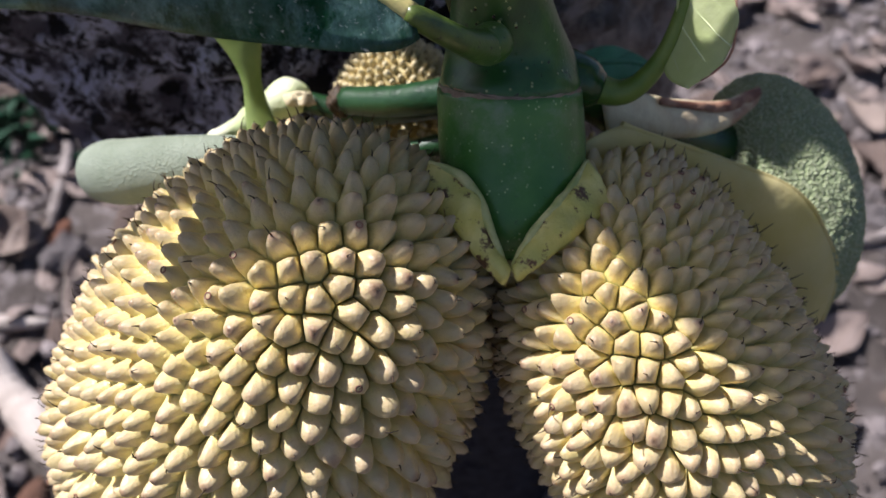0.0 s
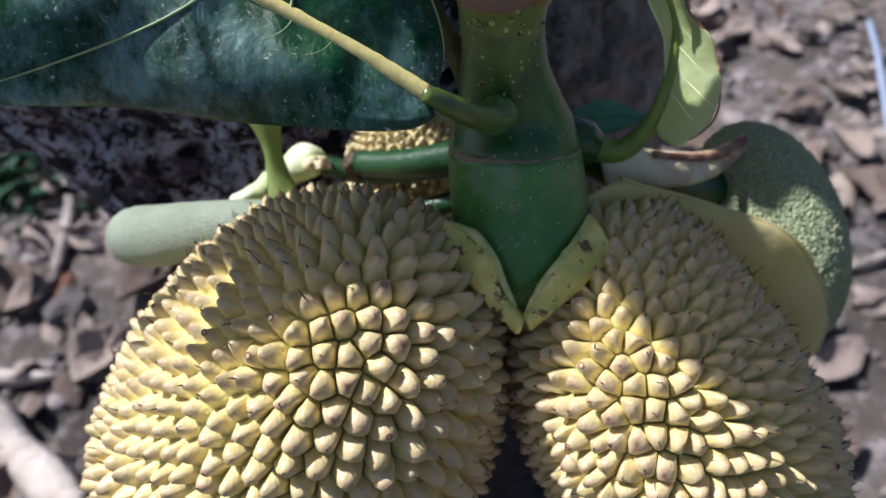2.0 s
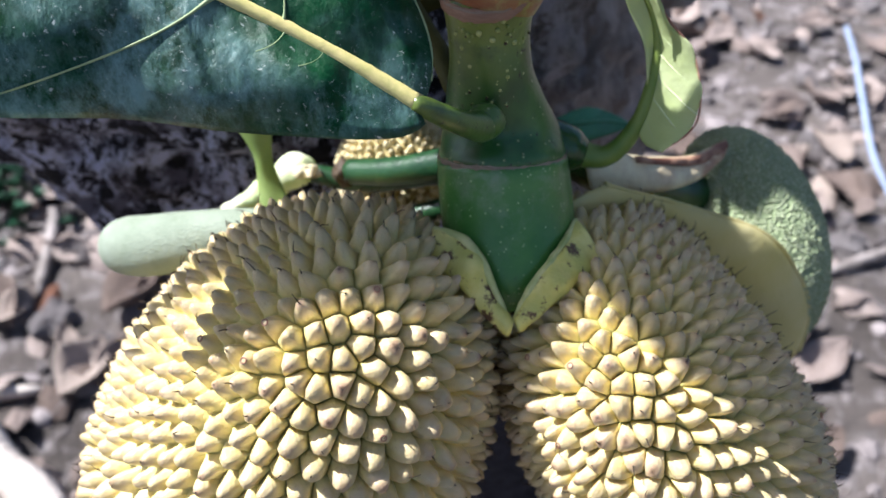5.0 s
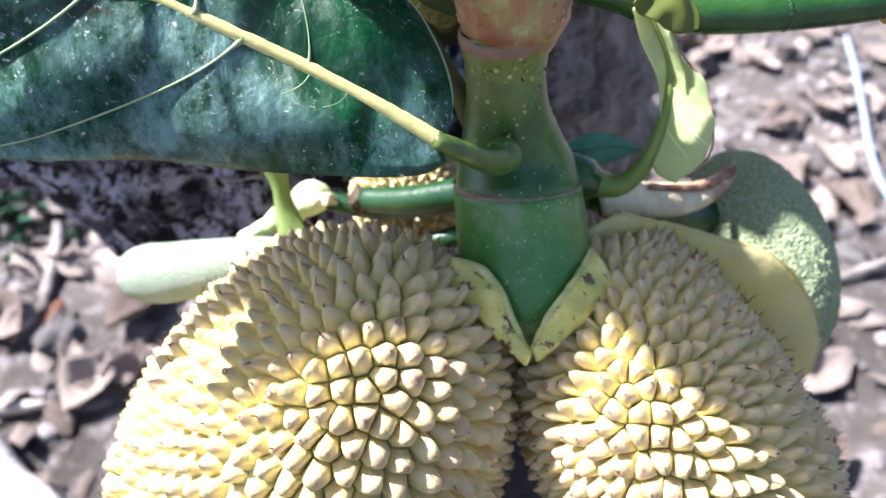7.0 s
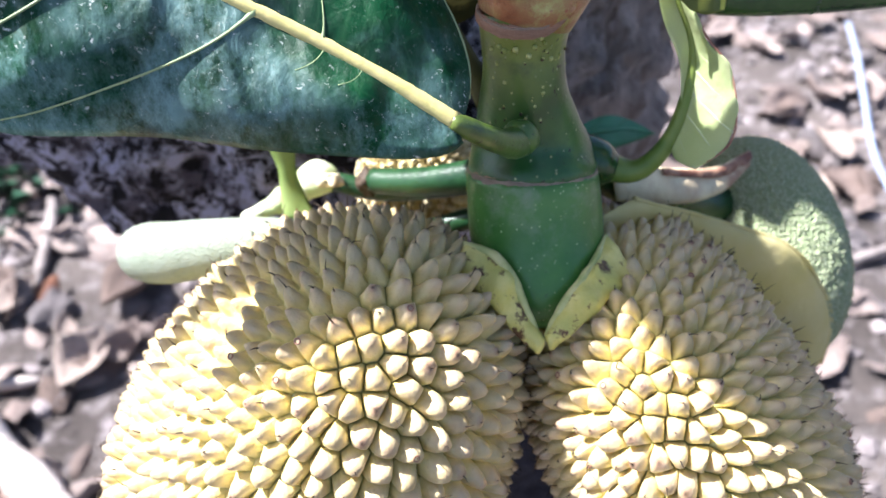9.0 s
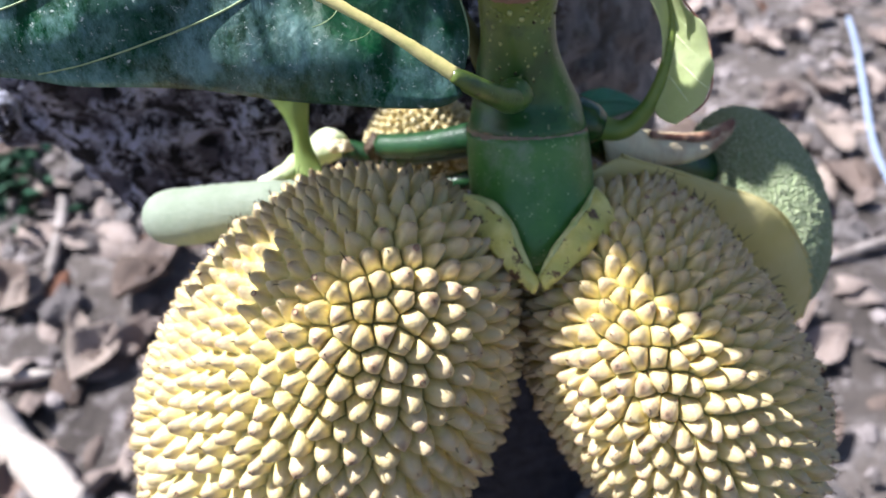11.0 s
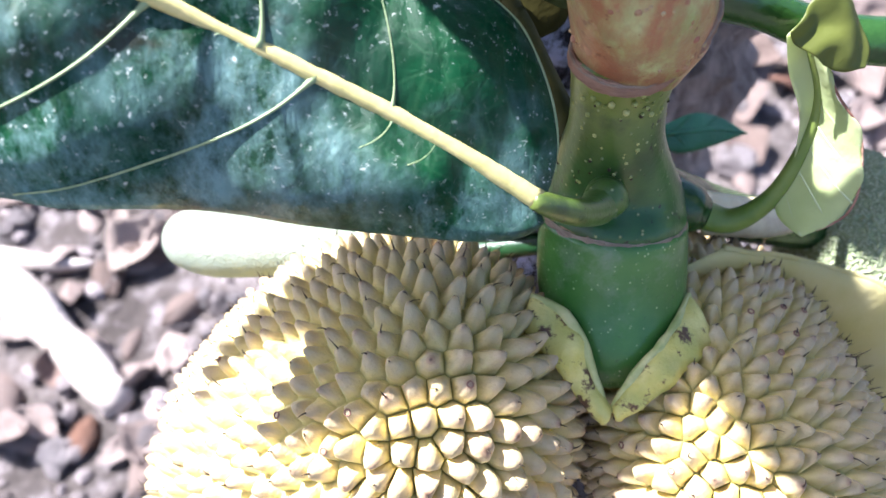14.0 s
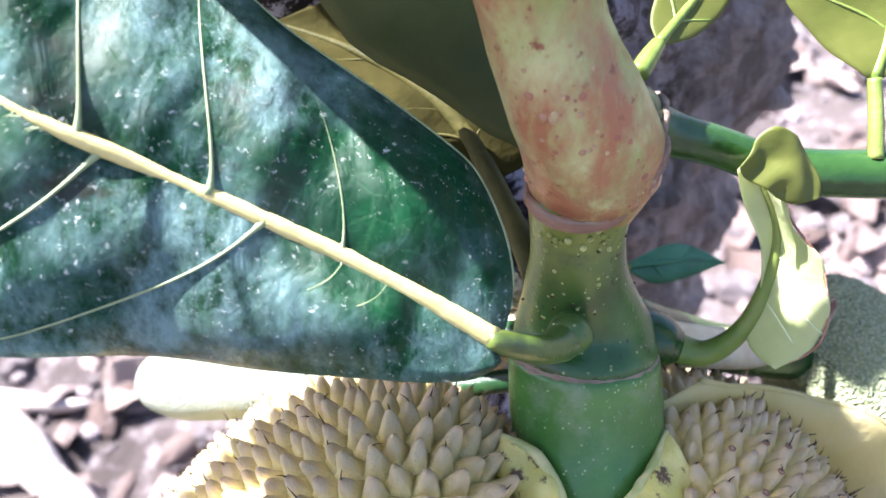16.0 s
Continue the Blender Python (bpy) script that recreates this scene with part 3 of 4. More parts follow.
def make_fruit(label, centre, axes, lean, count, seed, size, face, flat=0.0, shrink=0.0):
    rnd = random.Random(seed)
    fruit = thing("jackfruit", Vector(centre) - Vector((0, 0, axes[2])), label, "jackfruit", "ripening jackfruits on one stem")
    turn = Euler((0, lean, 0)).to_matrix()
    core = Vector(axes) - Vector((size * 0.85,) * 3)
    side = Vector((0.80, 0.38, 0.46)).normalized()

    def flatten(p):
        """Draws the outer shoulder in."""
        return p - side * flat * max(0.0, (p - Vector(centre)).normalized().dot(side)) ** 1.8
    bm = ellipsoid(centre, core - Vector((0.0003,) * 3), turn, 32, 48)
    for v in bm.verts:
        v.co = flatten(v.co)
    part("skin", bm, fruit_skin, fruit)
    inward = turn.transposed() @ Vector(face).normalized()
    d = spread(count, core, inward, seed)
    base = d * np.array(core)
    normal = d / np.array(core)
    normal /= np.linalg.norm(normal, axis=1)[:, None]
    toward = Vector((0.0, -0.62, 0.78))
    order = sorted(range(count), key=lambda i: -(turn @ Vector(normal[i])).dot(toward))
    verts, faces, rise, hairs = [], [], [], bmesh.new()
    for k_, i in enumerate(order):
        nrm = Vector(normal[i])
        u = nrm.orthogonal().normalized()
        w = nrm.cross(u)
        off = base - base[i]
        close = np.argsort((off ** 2).sum(1))[1:11]
        poly = cell([(float(off[j] @ np.array(u)), float(off[j] @ np.array(w))) for j in close], 0.0066)
        if len(poly) < 3:
            continue
        wide = math.sqrt(sum(x * x + y * y for x, y in poly) / len(poly))
        slide = nrm * inward.dot(nrm) - inward
        tall = size * rnd.uniform(0.85, 1.15) * min(1.15, max(0.5, wide / 0.0042))
        tall *= 1 - 0.32 * max(0.0, (turn @ nrm).dot(Vector((-0.88, -0.30, 0.36)))) * shrink
        push = 0.16 * wide
        tip = (slide.dot(u) * push + rnd.gauss(0, 0.14) * wide, slide.dot(w) * push + rnd.gauss(0, 0.14) * wide)
        dome = min(1.0, max(0.0, 1.25 - slide.length * 1.5))
        v, f, r = spine_form(poly, tall * (1 - 0.10 * dome), tip, dome, rnd.uniform(-0.06, 0.05), rnd.uniform(0.1, 0.7))
        m = turn @ Matrix((u, w, nrm)).transposed()
        p = flatten(turn @ Vector(base[i]) + Vector(centre))
        if k_ < 300:
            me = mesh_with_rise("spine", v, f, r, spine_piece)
            ob = new("spine", me)
            ob.parent = fruit
            ob.matrix_parent_inverse = inverse_of(fruit)
            ob.matrix_basis = Matrix.LocRotScale(p, m.to_quaternion(), None)
            if rnd.random() < 0.045:
                ring = [(v[-1][0] + 0.0007 * math.cos(q), v[-1][1] + 0.0007 * math.sin(q), v[-1][2] - 0.0003, 0.00022) for q in np.linspace(0, 6.28, 13)]
                bm = tube(ring, 24, 6, None, 0.3, 900.0)
                me = bpy.data.meshes.new("tip_scar")
                bm.to_mesh(me)
                bm.free()
                me.materials.append(bract_brown)
                eye = new("tip_scar", me)
                eye.parent = ob
                tagged(eye, "dark dried ring")
        else:
            at = len(verts)
            verts += [p + m @ Vector(q) for q in v]
            faces += [tuple(j + at for j in q) for q in f]
            rise += r
        if rnd.random() < (0.42 if k_ < 300 else 0.9):
            tip = p + m @ Vector(v[-1])
            way = (m @ Vector((v[-1][0], v[-1][1], tall))).normalized()
            bend = Vector((rnd.gauss(0, 1), rnd.gauss(0, 1), rnd.gauss(0.5, 1))) * 0.0006
            long = rnd.uniform(0.0005, 0.0014)
            tube([(*(tip - way * 0.0003), 0.00026), (*(tip + way * long * 0.6 + bend * 0.5), 0.00017), (*(tip + way * long + bend * 1.6), 0.00006)], 4, 3, hairs)
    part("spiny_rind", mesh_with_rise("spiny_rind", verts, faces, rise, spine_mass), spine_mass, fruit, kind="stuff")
    part("hairs", hairs, hair, fruit, "dark withered hairs", kind="stuff")
    return fruit


make_fruit("yellow-green spiny jackfruit, sunlit below and shaded on top", (-0.0555, 0.1375, 0.7538), (0.0605, 0.0635, 0.096), 0.499, 1400, 3, 0.0082, (0.40, -0.72, 0.57), 0.0, 1.0)
make_fruit("yellow-green spiny jackfruit, narrower, half in shade", (0.0685, 0.142, 0.7626), (0.048, 0.0705, 0.0735), -0.58, 1450, 8, 0.0074, (-0.35, -0.75, 0.55), 0.0095)


# ---- the stem ----
STEM = [(0.0176, 0.1420, 0.8062, 0.0030), (0.0178, 0.1428, 0.8078, 0.0085), (0.0182, 0.1465, 0.8115, 0.0140), (0.0188, 0.1530, 0.8175, 0.0180), (0.0182, 0.1620, 0.8267, 0.0193), (0.0172, 0.1676, 0.8390, 0.0187), (0.0171, 0.1684, 0.8406, 0.0180), (0.0170, 0.1692, 0.8420, 0.0150)]
NECK = [(0.0171, 0.1678, 0.8388, 0.0160), (0.0171, 0.1690, 0.8414, 0.0179), (0.0171, 0.1700, 0.8440, 0.0174), (0.0168, 0.1735, 0.8486, 0.0160), (0.0142, 0.1718, 0.8620, 0.0122), (0.0135, 0.1712, 0.8694, 0.0108), (0.0130, 0.1723, 0.8766, 0.0107), (0.0129, 0.1727, 0.8853, 0.0118)]
UPPER = [(0.0130, 0.1728, 0.8845, 0.0121), (0.0138, 0.1733, 0.8885, 0.0138), (0.0150, 0.1745, 0.8940, 0.0146), (0.0125, 0.1725, 0.9020, 0.0140), (0.0090, 0.1707, 0.9099, 0.0130), (0.0020, 0.1717, 0.9271, 0.0112), (-0.003, 0.1720, 0.96, 0.0110), (-0.012, 0.19, 1.10, 0.0125), (-0.02, 0.31, 1.25, 0.014)]


def make_stem():
    t = thing("fruit_stem", STEM[0][:3], "thick green fruit stem with brown ring scars and pale dots", "stem")
    part("base_joint", tube(STEM, 48, 56, None, 0.02, 90.0, 1.0, True, (0, 0.40, 0.92)), stem_green, t)
    part("neck", tube(NECK, 48, 52, None, 0.02, 120.0, 1.0, True, (0, 0.36, 0.93)), stem_neck, t, "olive neck with pale warts")
    part("upper_joint", tube(UPPER, 60, 44, None, 0.04, 130.0), stem_upper, t, "pale green joint with rusty patches")
    low_ring = part("ring_scar", scar_ring((0.0171, 0.1684, 0.8404), (0, 0.42, 1), 0.0181, 0.0013, 2, 0.0, 0.0, 0.0011), scar, t, "greyish brown corky ring")
    part("ridge", scar_ring((0.0171, 0.1678, 0.8393), (0, 0.42, 1), 0.0187, 0.0003, 12, 0.0, 0.0, 0.0004), scar, low_ring)
    part("ridge", scar_ring((0.0171, 0.1690, 0.8417), (0, 0.42, 1), 0.0182, 0.0003, 15, 0.0, 0.0, 0.0004), scar_red, low_ring)
    top_ring = part("ring_scar", scar_ring((0.0132, 0.1729, 0.8856), (-0.03, 0.03, 1), 0.0124, 0.0017, 5, 0.012, 0.0042, 0.0010), scar_red, t, "rusty brown corky ring")
    for lift, seed in ((0.0012, 6), (-0.0010, 9)):
        part("ridge", scar_ring((0.0132, 0.1729, 0.8856 + lift), (-0.03, 0.03, 1), 0.0129, 0.0003, seed, 0.012, 0.0042, 0.0004), scar if seed == 6 else scar_red, top_ring)
    bm, rnd = bmesh.new(), random.Random(4)
    neck = curve(NECK, 60)
    spots = bmesh.new()
    for k_ in range(170):
        x, y, z, r = neck[int(min(58, abs(rnd.gauss(51, 6) if k_ < 60 else rnd.gauss(30, 12))))]
        u = rnd.uniform(0, 6.3)
        q = rnd.uniform(0.0004, 0.0008) if k_ < 60 else rnd.uniform(0.00015, 0.00045)
        c = Vector((x + math.cos(u) * (r * 0.985 - q * 0.45), y + math.sin(u) * (r * 0.985 - q * 0.45), z))
        made = bmesh.ops.create_icosphere(bm, subdivisions=2, radius=q)["verts"]
        bmesh.ops.translate(bm, verts=made, vec=c)
        if k_ % 3 == 0:
            made = bmesh.ops.create_icosphere(spots, subdivisions=1, radius=rnd.uniform(0.00025, 0.0005))["verts"]
            bmesh.ops.translate(spots, verts=made, vec=c + Vector((math.cos(u), math.sin(u), 0)) * q * 0.45 + Vector((rnd.gauss(0, 0.0004), 0, -0.0004)))
    part("wart_cover", bm, wart_pale, t, "pale raised warts", kind="stuff")
    part("pores", spots, hair, t, "black pores", kind="stuff")
    bm, upper = bmesh.new(), curve(UPPER[:6], 80)
    for _ in range(400):
        x, y, z, r = upper[rnd.randrange(12, 70)]
        u, q = rnd.uniform(0, 6.3), rnd.choice((0.0004, 0.0005, 0.0007, 0.0011)) * rnd.uniform(0.7, 1.1)
        made = bmesh.ops.create_icosphere(bm, subdivisions=2, radius=q)["verts"]
        bmesh.ops.translate(bm, verts=made, vec=(x + math.cos(u) * (r * 0.985 - q * 0.55), y + math.sin(u) * (r * 0.985 - q * 0.55), z))
    part("rusty_wart_cover", bm, scar_rust, t, "small rusty warts", kind="stuff")


make_stem()


def calyx_piece(edge_a, edge_b, label):
    t = thing("calyx_flap", edge_a[0], label, "calyx", "flaps round the stem base")
    across = between(edge_a, edge_b)

    def bulged(s, v):
        return Vector(across(s, v)) + Vector((0, -0.5, 0.6)) * 0.0025 * math.sin(math.pi * v)
    part("flap", sheet(bulged, 40, 14, 0.0022, 0.0022, 170.0), calyx, t)
    rim = [(*(p + np.array((0, -0.0005, 0.0004))), 0.0006 + 0.0008 * math.sin(math.pi * (0.15 + 0.85 * i / 9))) for i, p in enumerate(curve(edge_a, 10))]
    part("rim", tube(rim, 40, 12, None, 0.35, 260.0), calyx_rim, t, "pale rolled rim")


calyx_piece([(-0.0035, 0.1500, 0.8300), (0.0041, 0.1455, 0.8300), (0.0095, 0.1375, 0.8260), (0.0135, 0.1300, 0.8190), (0.0155, 0.1262, 0.8160)],
            [(-0.0060, 0.1440, 0.8250), (-0.0010, 0.1385, 0.8240), (0.0050, 0.1310, 0.8215), (0.0105, 0.1262, 0.8170), (0.0146, 0.1240, 0.8140)], "yellow-green calyx flap with brown flecks, beside the stem")
calyx_piece([(0.0165, 0.1262, 0.8165), (0.0215, 0.1325, 0.8225), (0.0295, 0.1405, 0.8275), (0.0365, 0.1530, 0.8285)],
            [(0.0175, 0.1240, 0.8150), (0.0271, 0.1285, 0.8205), (0.0350, 0.1350, 0.8225), (0.0425, 0.1430, 0.8235)], "yellow calyx flap with a pale rolled rim")


# ---- the large dark leaf ----
# far -X ends are unseen, their outlines bent to place the leaf's shadow
LOWER = [(-0.0045, 0.1370, 0.8720), (-0.0085, 0.1336, 0.8712), (-0.0178, 0.1315, 0.8720), (-0.0349, 0.1310, 0.8742), (-0.0503, 0.1305, 0.8768), (-0.0690, 0.1302, 0.8808), (-0.0920, 0.1262, 0.8848), (-0.1000, 0.1266, 0.8864), (-0.1120, 0.1275, 0.8884), (-0.1162, 0.1320, 0.8925), (-0.1165, 0.1420, 0.9030), (-0.119, 0.158, 0.921), (-0.150, 0.172, 0.942), (-0.205, 0.172, 0.965)]
MIDRIB = [(-0.0062, 0.1397, 0.8758), (-0.0141, 0.1413, 0.8806), (-0.0224, 0.1429, 0.8864), (-0.0344, 0.1444, 0.8936), (-0.0578, 0.1464, 0.9069), (-0.0711, 0.1477, 0.9138), (-0.0866, 0.1477, 0.9238), (-0.125, 0.160, 0.943), (-0.165, 0.172, 0.957), (-0.205, 0.172, 0.966)]
RAISED = [(-0.0045, 0.1412, 0.8750), (-0.0023, 0.1479, 0.8801), (-0.0036, 0.1572, 0.8866), (-0.0098, 0.1669, 0.8963), (-0.0188, 0.1717, 0.9025), (-0.0277, 0.1749, 0.9085), (-0.0363, 0.1766, 0.9145), (-0.0518, 0.1810, 0.9260), (-0.09, 0.203, 0.958), (-0.14, 0.212, 0.985), (-0.18, 0.198, 0.985), (-0.205, 0.173, 0.967)]


def make_large_leaf():
    t = thing("large_leaf", MIDRIB[0], "large glossy dark green leaf with a thick yellow midrib", "leaf")
    low, mid, top = curve(LOWER, 80), curve(MIDRIB, 80), curve(RAISED, 80)

    def at(line, s):
        i = s * 79
        i0 = min(int(i), 78)
        return line[i0] + (line[i0 + 1] - line[i0]) * (i - i0)

    def pillow(s, w, upper):
        """How far the blade swells between two side veins, 0 to 1."""
        veins = (-0.2, 0.02, 0.15, 0.262, 0.365, 0.46, 0.56, 0.67, 0.8, 1.01) if upper else (-0.6, -0.25, -0.02, 0.215, 0.345, 0.45, 0.56, 0.67, 0.8, 1.01)
        q = s - (0.10 * w ** 1.3 if upper else 0.06 * w + 0.11 * w ** 3)
        for a, b in zip(veins, veins[1:]):
            if a <= q < b:
                return math.sin(math.pi * (q - a) / (b - a)) ** 2 * min(1.0, w * 3) * (1 - w ** 4)
        return 0.0

    def blade(s, v):
        v = 2 * v - 1
        edge = at(low, s) if v < 0 else at(top, s)
        w = abs(v)
        p = Vector(at(mid, s) * (1 - w) + edge * w)
        cup = math.sin(math.pi * min(w, 1.0)) * (0.0035 if v < 0 else 0.0055) * min(1, s * 8)
        waves = 0.0016 * pillow(s, w, v > 0) * min(1, s * 8)
        return p + Vector((0.1, -0.75, 0.6)) * (cup + waves) - Vector((0, -1, 0.25)) * (0.0010 * max(0, w - 0.82) / 0.18 if v < 0 else 0)
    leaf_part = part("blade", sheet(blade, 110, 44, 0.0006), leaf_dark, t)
    rib = [(*(p + np.array((0.0, 0.0005, -0.0004))), 0.0022 * (1 - a) ** 1.1 + 0.0002) for p, a in zip(curve(MIDRIB, 14), np.linspace(0.0, 1.0, 14))]
    part("midrib", tube(rib, 120, 12, None, 0.10, 420.0), midrib_mat, leaf_part, "thick yellow midrib")
    margin = [(*(blade(a, 1.0) + Vector((0.0, -0.75, 0.6)) * 0.0001), 0.00034 - 0.0003 * a) for a in np.linspace(0.02, 0.42, 16)]
    part("margin", tube(margin, 60, 6, None, 0.2, 400.0), vein_mat, leaf_part, "thin pale leaf margin")
    for s0, up in ((0.15, 1), (0.262, 1), (0.365, 1), (0.46, 1), (0.145, -1), (0.105, -1), (0.215, -1), (0.345, -1), (0.45, -1)):
        pts = []
        for i in range(13):
            w = i / 12
            ds = (0.10 * w ** 1.3) if up > 0 else (0.06 * w + 0.11 * w ** 3)
            if s0 < 0.16:
                ds, w = ds * (0.12 if up < 0 else 1.0), w * (0.32 if up < 0 else 0.85)
            thick = (0.00030 if s0 > 0.2 else 0.00016) * (1 - 0.6 * i / 12) + 0.0007 * math.exp(-i * 1.3) + 0.00006
            pts.append((*(blade(min(s0 + ds, 1), 0.5 + 0.5 * up * w * 0.96) + (Vector((0.0, -0.75, 0.6)) * 0.00027 if up > 0 else Vector((0.0, -0.95, 0.15)) * (0.0003 + 0.0004 * w))), thick))
        part("side_vein", tube(pts, 40, 6), vein_mat, leaf_part)
    bm, rnd = bmesh.new(), random.Random(21)
    for _ in range(110):
        s0, up = rnd.uniform(0.02, 0.5), rnd.choice((-1, 1))
        reach = rnd.uniform(0.05, 0.075)
        pts = [(*(blade(s0 + 0.3 * reach * w * rnd.uniform(0.4, 1.4), 0.5 + 0.5 * up * reach * w) + Vector((0.0, -0.75, 0.6)) * 0.0002), 0.00024 * (1 - w) + 0.00004) for w in (0.0, 0.5, 1.0)]
        tube(pts, 6, 5, bm)
    part("spur_fringe", bm, vein_mat, leaf_part, "short pale spurs along the midrib", kind="stuff")
    part("petiole", tube([(-0.0075, 0.1393, 0.8766, 0.0016), (-0.0050, 0.1400, 0.8750, 0.0024), (0.0010, 0.1425, 0.8700, 0.0028), (0.0055, 0.1465, 0.8655, 0.0032), (0.0090, 0.1520, 0.8615, 0.0042), (0.0112, 0.1575, 0.8590, 0.0046), (0.0125, 0.1620, 0.8575, 0.0036)], 24, 14), stem_neck, t, "stout olive petiole")
    part("axillary_bud", ellipsoid((0.0108, 0.1545, 0.8610), (0.0050, 0.0046, 0.0052), Euler((0.3, 0.2, 0.0)).to_matrix(), 20, 24, 0.06, 120.0), stem_neck, t, "rounded green bud at the petiole base")


make_large_leaf()


# ---- leaves, shoots and bracts round the stem ----
def make_curled_leaf():
    t = thing("curled_leaf", (0.036, 0.1716, 0.8388), "young yellow-green leaf curled up on a green petiole", "leaf")
    part("petiole", tube([(0.030, 0.1730, 0.8410, 0.0046), (0.0400, 0.1716, 0.8380, 0.0040), (0.0480, 0.1688, 0.8390, 0.0031), (0.0547, 0.1683, 0.8496, 0.0023), (0.0580, 0.1715, 0.8641, 0.0017), (0.0572, 0.1742, 0.8753, 0.0012), (0.0521, 0.1765, 0.8861, 0.0010), (0.0498, 0.1791, 0.8916, 0.0008)], 48, 12), petiole_mat, t)
    part("collar", tube([(0.0280, 0.1740, 0.8420, 0.0072), (0.0345, 0.1728, 0.8400, 0.0070), (0.0385, 0.1722, 0.8385, 0.0062), (0.0415, 0.1715, 0.8378, 0.0042)], 20, 28, None, 0.04, 200.0), shoot_green, t, "thick dark green collar")
    rib = [(0.0545, 0.1683, 0.8480), (0.0580, 0.1712, 0.8641), (0.0572, 0.1740, 0.8753), (0.0521, 0.1763, 0.8861), (0.0498, 0.1790, 0.8916)]
    mid = [(0.0560, 0.1620, 0.8465), (0.0626, 0.1615, 0.8580), (0.0612, 0.1680, 0.8720), (0.0552, 0.1725, 0.8830), (0.0510, 0.1785, 0.8915)]
    rim = [(0.0585, 0.1560, 0.8480), (0.0666, 0.1570, 0.8570), (0.0651, 0.1640, 0.8715), (0.0580, 0.1700, 0.8800), (0.0520, 0.1780, 0.8910)]
    blade = between(rib, mid, rim)
    leaf_part = part("blade", sheet(blade, 60, 24, 0.0005, 0.0016, 150.0), leaf_pale, t)
    for s0 in (0.10, 0.22, 0.34, 0.46, 0.58):
        pts = [(*(Vector(blade(max(0, s0 - 0.10 * w), w)) + Vector((0.1, -0.6, 0.5)) * 0.0003), 0.00024) for w in np.linspace(0, 0.95, 7)]
        part("side_vein", tube(pts, 16, 5), vein_pale, leaf_part)
    edge = [(*blade(a, 1.0), 0.00026) for a in np.linspace(0.06, 0.78, 12)]
    part("rim", tube(edge, 40, 6, None, 0.5, 700.0), bract_brown, leaf_part, "brown withered rim")
    back = [(0.0560, 0.1695, 0.8600), (0.0540, 0.1720, 0.8710), (0.0488, 0.1745, 0.8810), (0.0455, 0.1750, 0.8900)]
    part("back_half", sheet(between([(0.0575, 0.1718, 0.8620), (0.0572, 0.1745, 0.8753), (0.0521, 0.1768, 0.8861), (0.0498, 0.1793, 0.8916)], back), 24, 8, 0.0005), leaf_pale, t)
    flap = between([(0.0445, 0.1725, 0.8925), (0.0505, 0.1770, 0.8990), (0.0570, 0.1780, 0.8965)], [(0.0470, 0.1715, 0.8900), (0.0560, 0.1730, 0.8920), (0.0620, 0.1740, 0.8890)], [(0.0530, 0.1700, 0.8865), (0.0570, 0.1690, 0.8855), (0.0620, 0.1700, 0.8860)])
    part("folded_tip", sheet(flap, 36, 28, 0.0005, 0.0022, 170.0), leaf_olive, t)


make_curled_leaf()


def make_shoot():
    t = thing("side_shoot", (0.028, 0.178, 0.896), "smooth green side shoot with a dark node ring", "shoot")
    part("shoot", tube([(0.0150, 0.1785, 0.9020, 0.0098), (0.0215, 0.1800, 0.8990, 0.0090), (0.0270, 0.1810, 0.8965, 0.0066), (0.0320, 0.1816, 0.8948, 0.0052), (0.0430, 0.1832, 0.8905, 0.0045), (0.0540, 0.1830, 0.8862, 0.0047), (0.0660, 0.1815, 0.8845, 0.0052), (0.0878, 0.1805, 0.8850, 0.0055), (0.115, 0.180, 0.887, 0.0052), (0.16, 0.176, 0.895, 0.0046)], 60, 24), shoot_green, t)
    part("dry_sheath", tube([(0.1135, 0.1801, 0.8869, 0.0050), (0.1150, 0.1800, 0.8870, 0.0060), (0.124, 0.1792, 0.8886, 0.0062), (0.134, 0.1782, 0.8904, 0.0056)], 20, 20, None, 0.1, 200.0), sheath_orange, t, "dry orange sheath")
    part("sheath_scar", scar_ring((0.0262, 0.1808, 0.8970), (0.9, 0.12, -0.40), 0.0078, 0.0009, 17, 0.0, 0.0, 0.0008), scar, t, "pale papery sheath scar")
    part("node_ring", scar_ring((0.0878, 0.1805, 0.8850), (1, 0, 0.05), 0.0051, 0.0011, 7), stalk_dark, t, "thin dark ring")


make_shoot()


def plain_leaf(name, label, rib, left, right, material, vein, petiole=None, veins=(0.2, 0.4, 0.6), rib_size=0.0012):
    t = thing(name, rib[0], label, "leaf")
    c = between(left, rib, right)
    blade = lambda s, v: c(s, v)
    leaf_part = part("blade", sheet(blade, 30, 16, 0.0006, 0.0008, 90.0), material, t)
    part("midrib", tube([(*p, r) for p, r in zip(curve(rib, 8), np.linspace(rib_size, 0.0005, 8))], 24, 8), vein, leaf_part)
    for s0 in veins:
        for up in (-1, 1):
            pts = [(*blade(min(1, s0 + 0.2 * w), 0.5 + 0.48 * up * w), 0.00045) for w in np.linspace(0, 0.9, 6)]
            part("side_vein", tube(pts, 12, 5), vein, leaf_part)
    if petiole:
        part("petiole", tube(petiole, 20, 10), petiole_olive if vein is petiole_olive else petiole_mat, t)
    return t


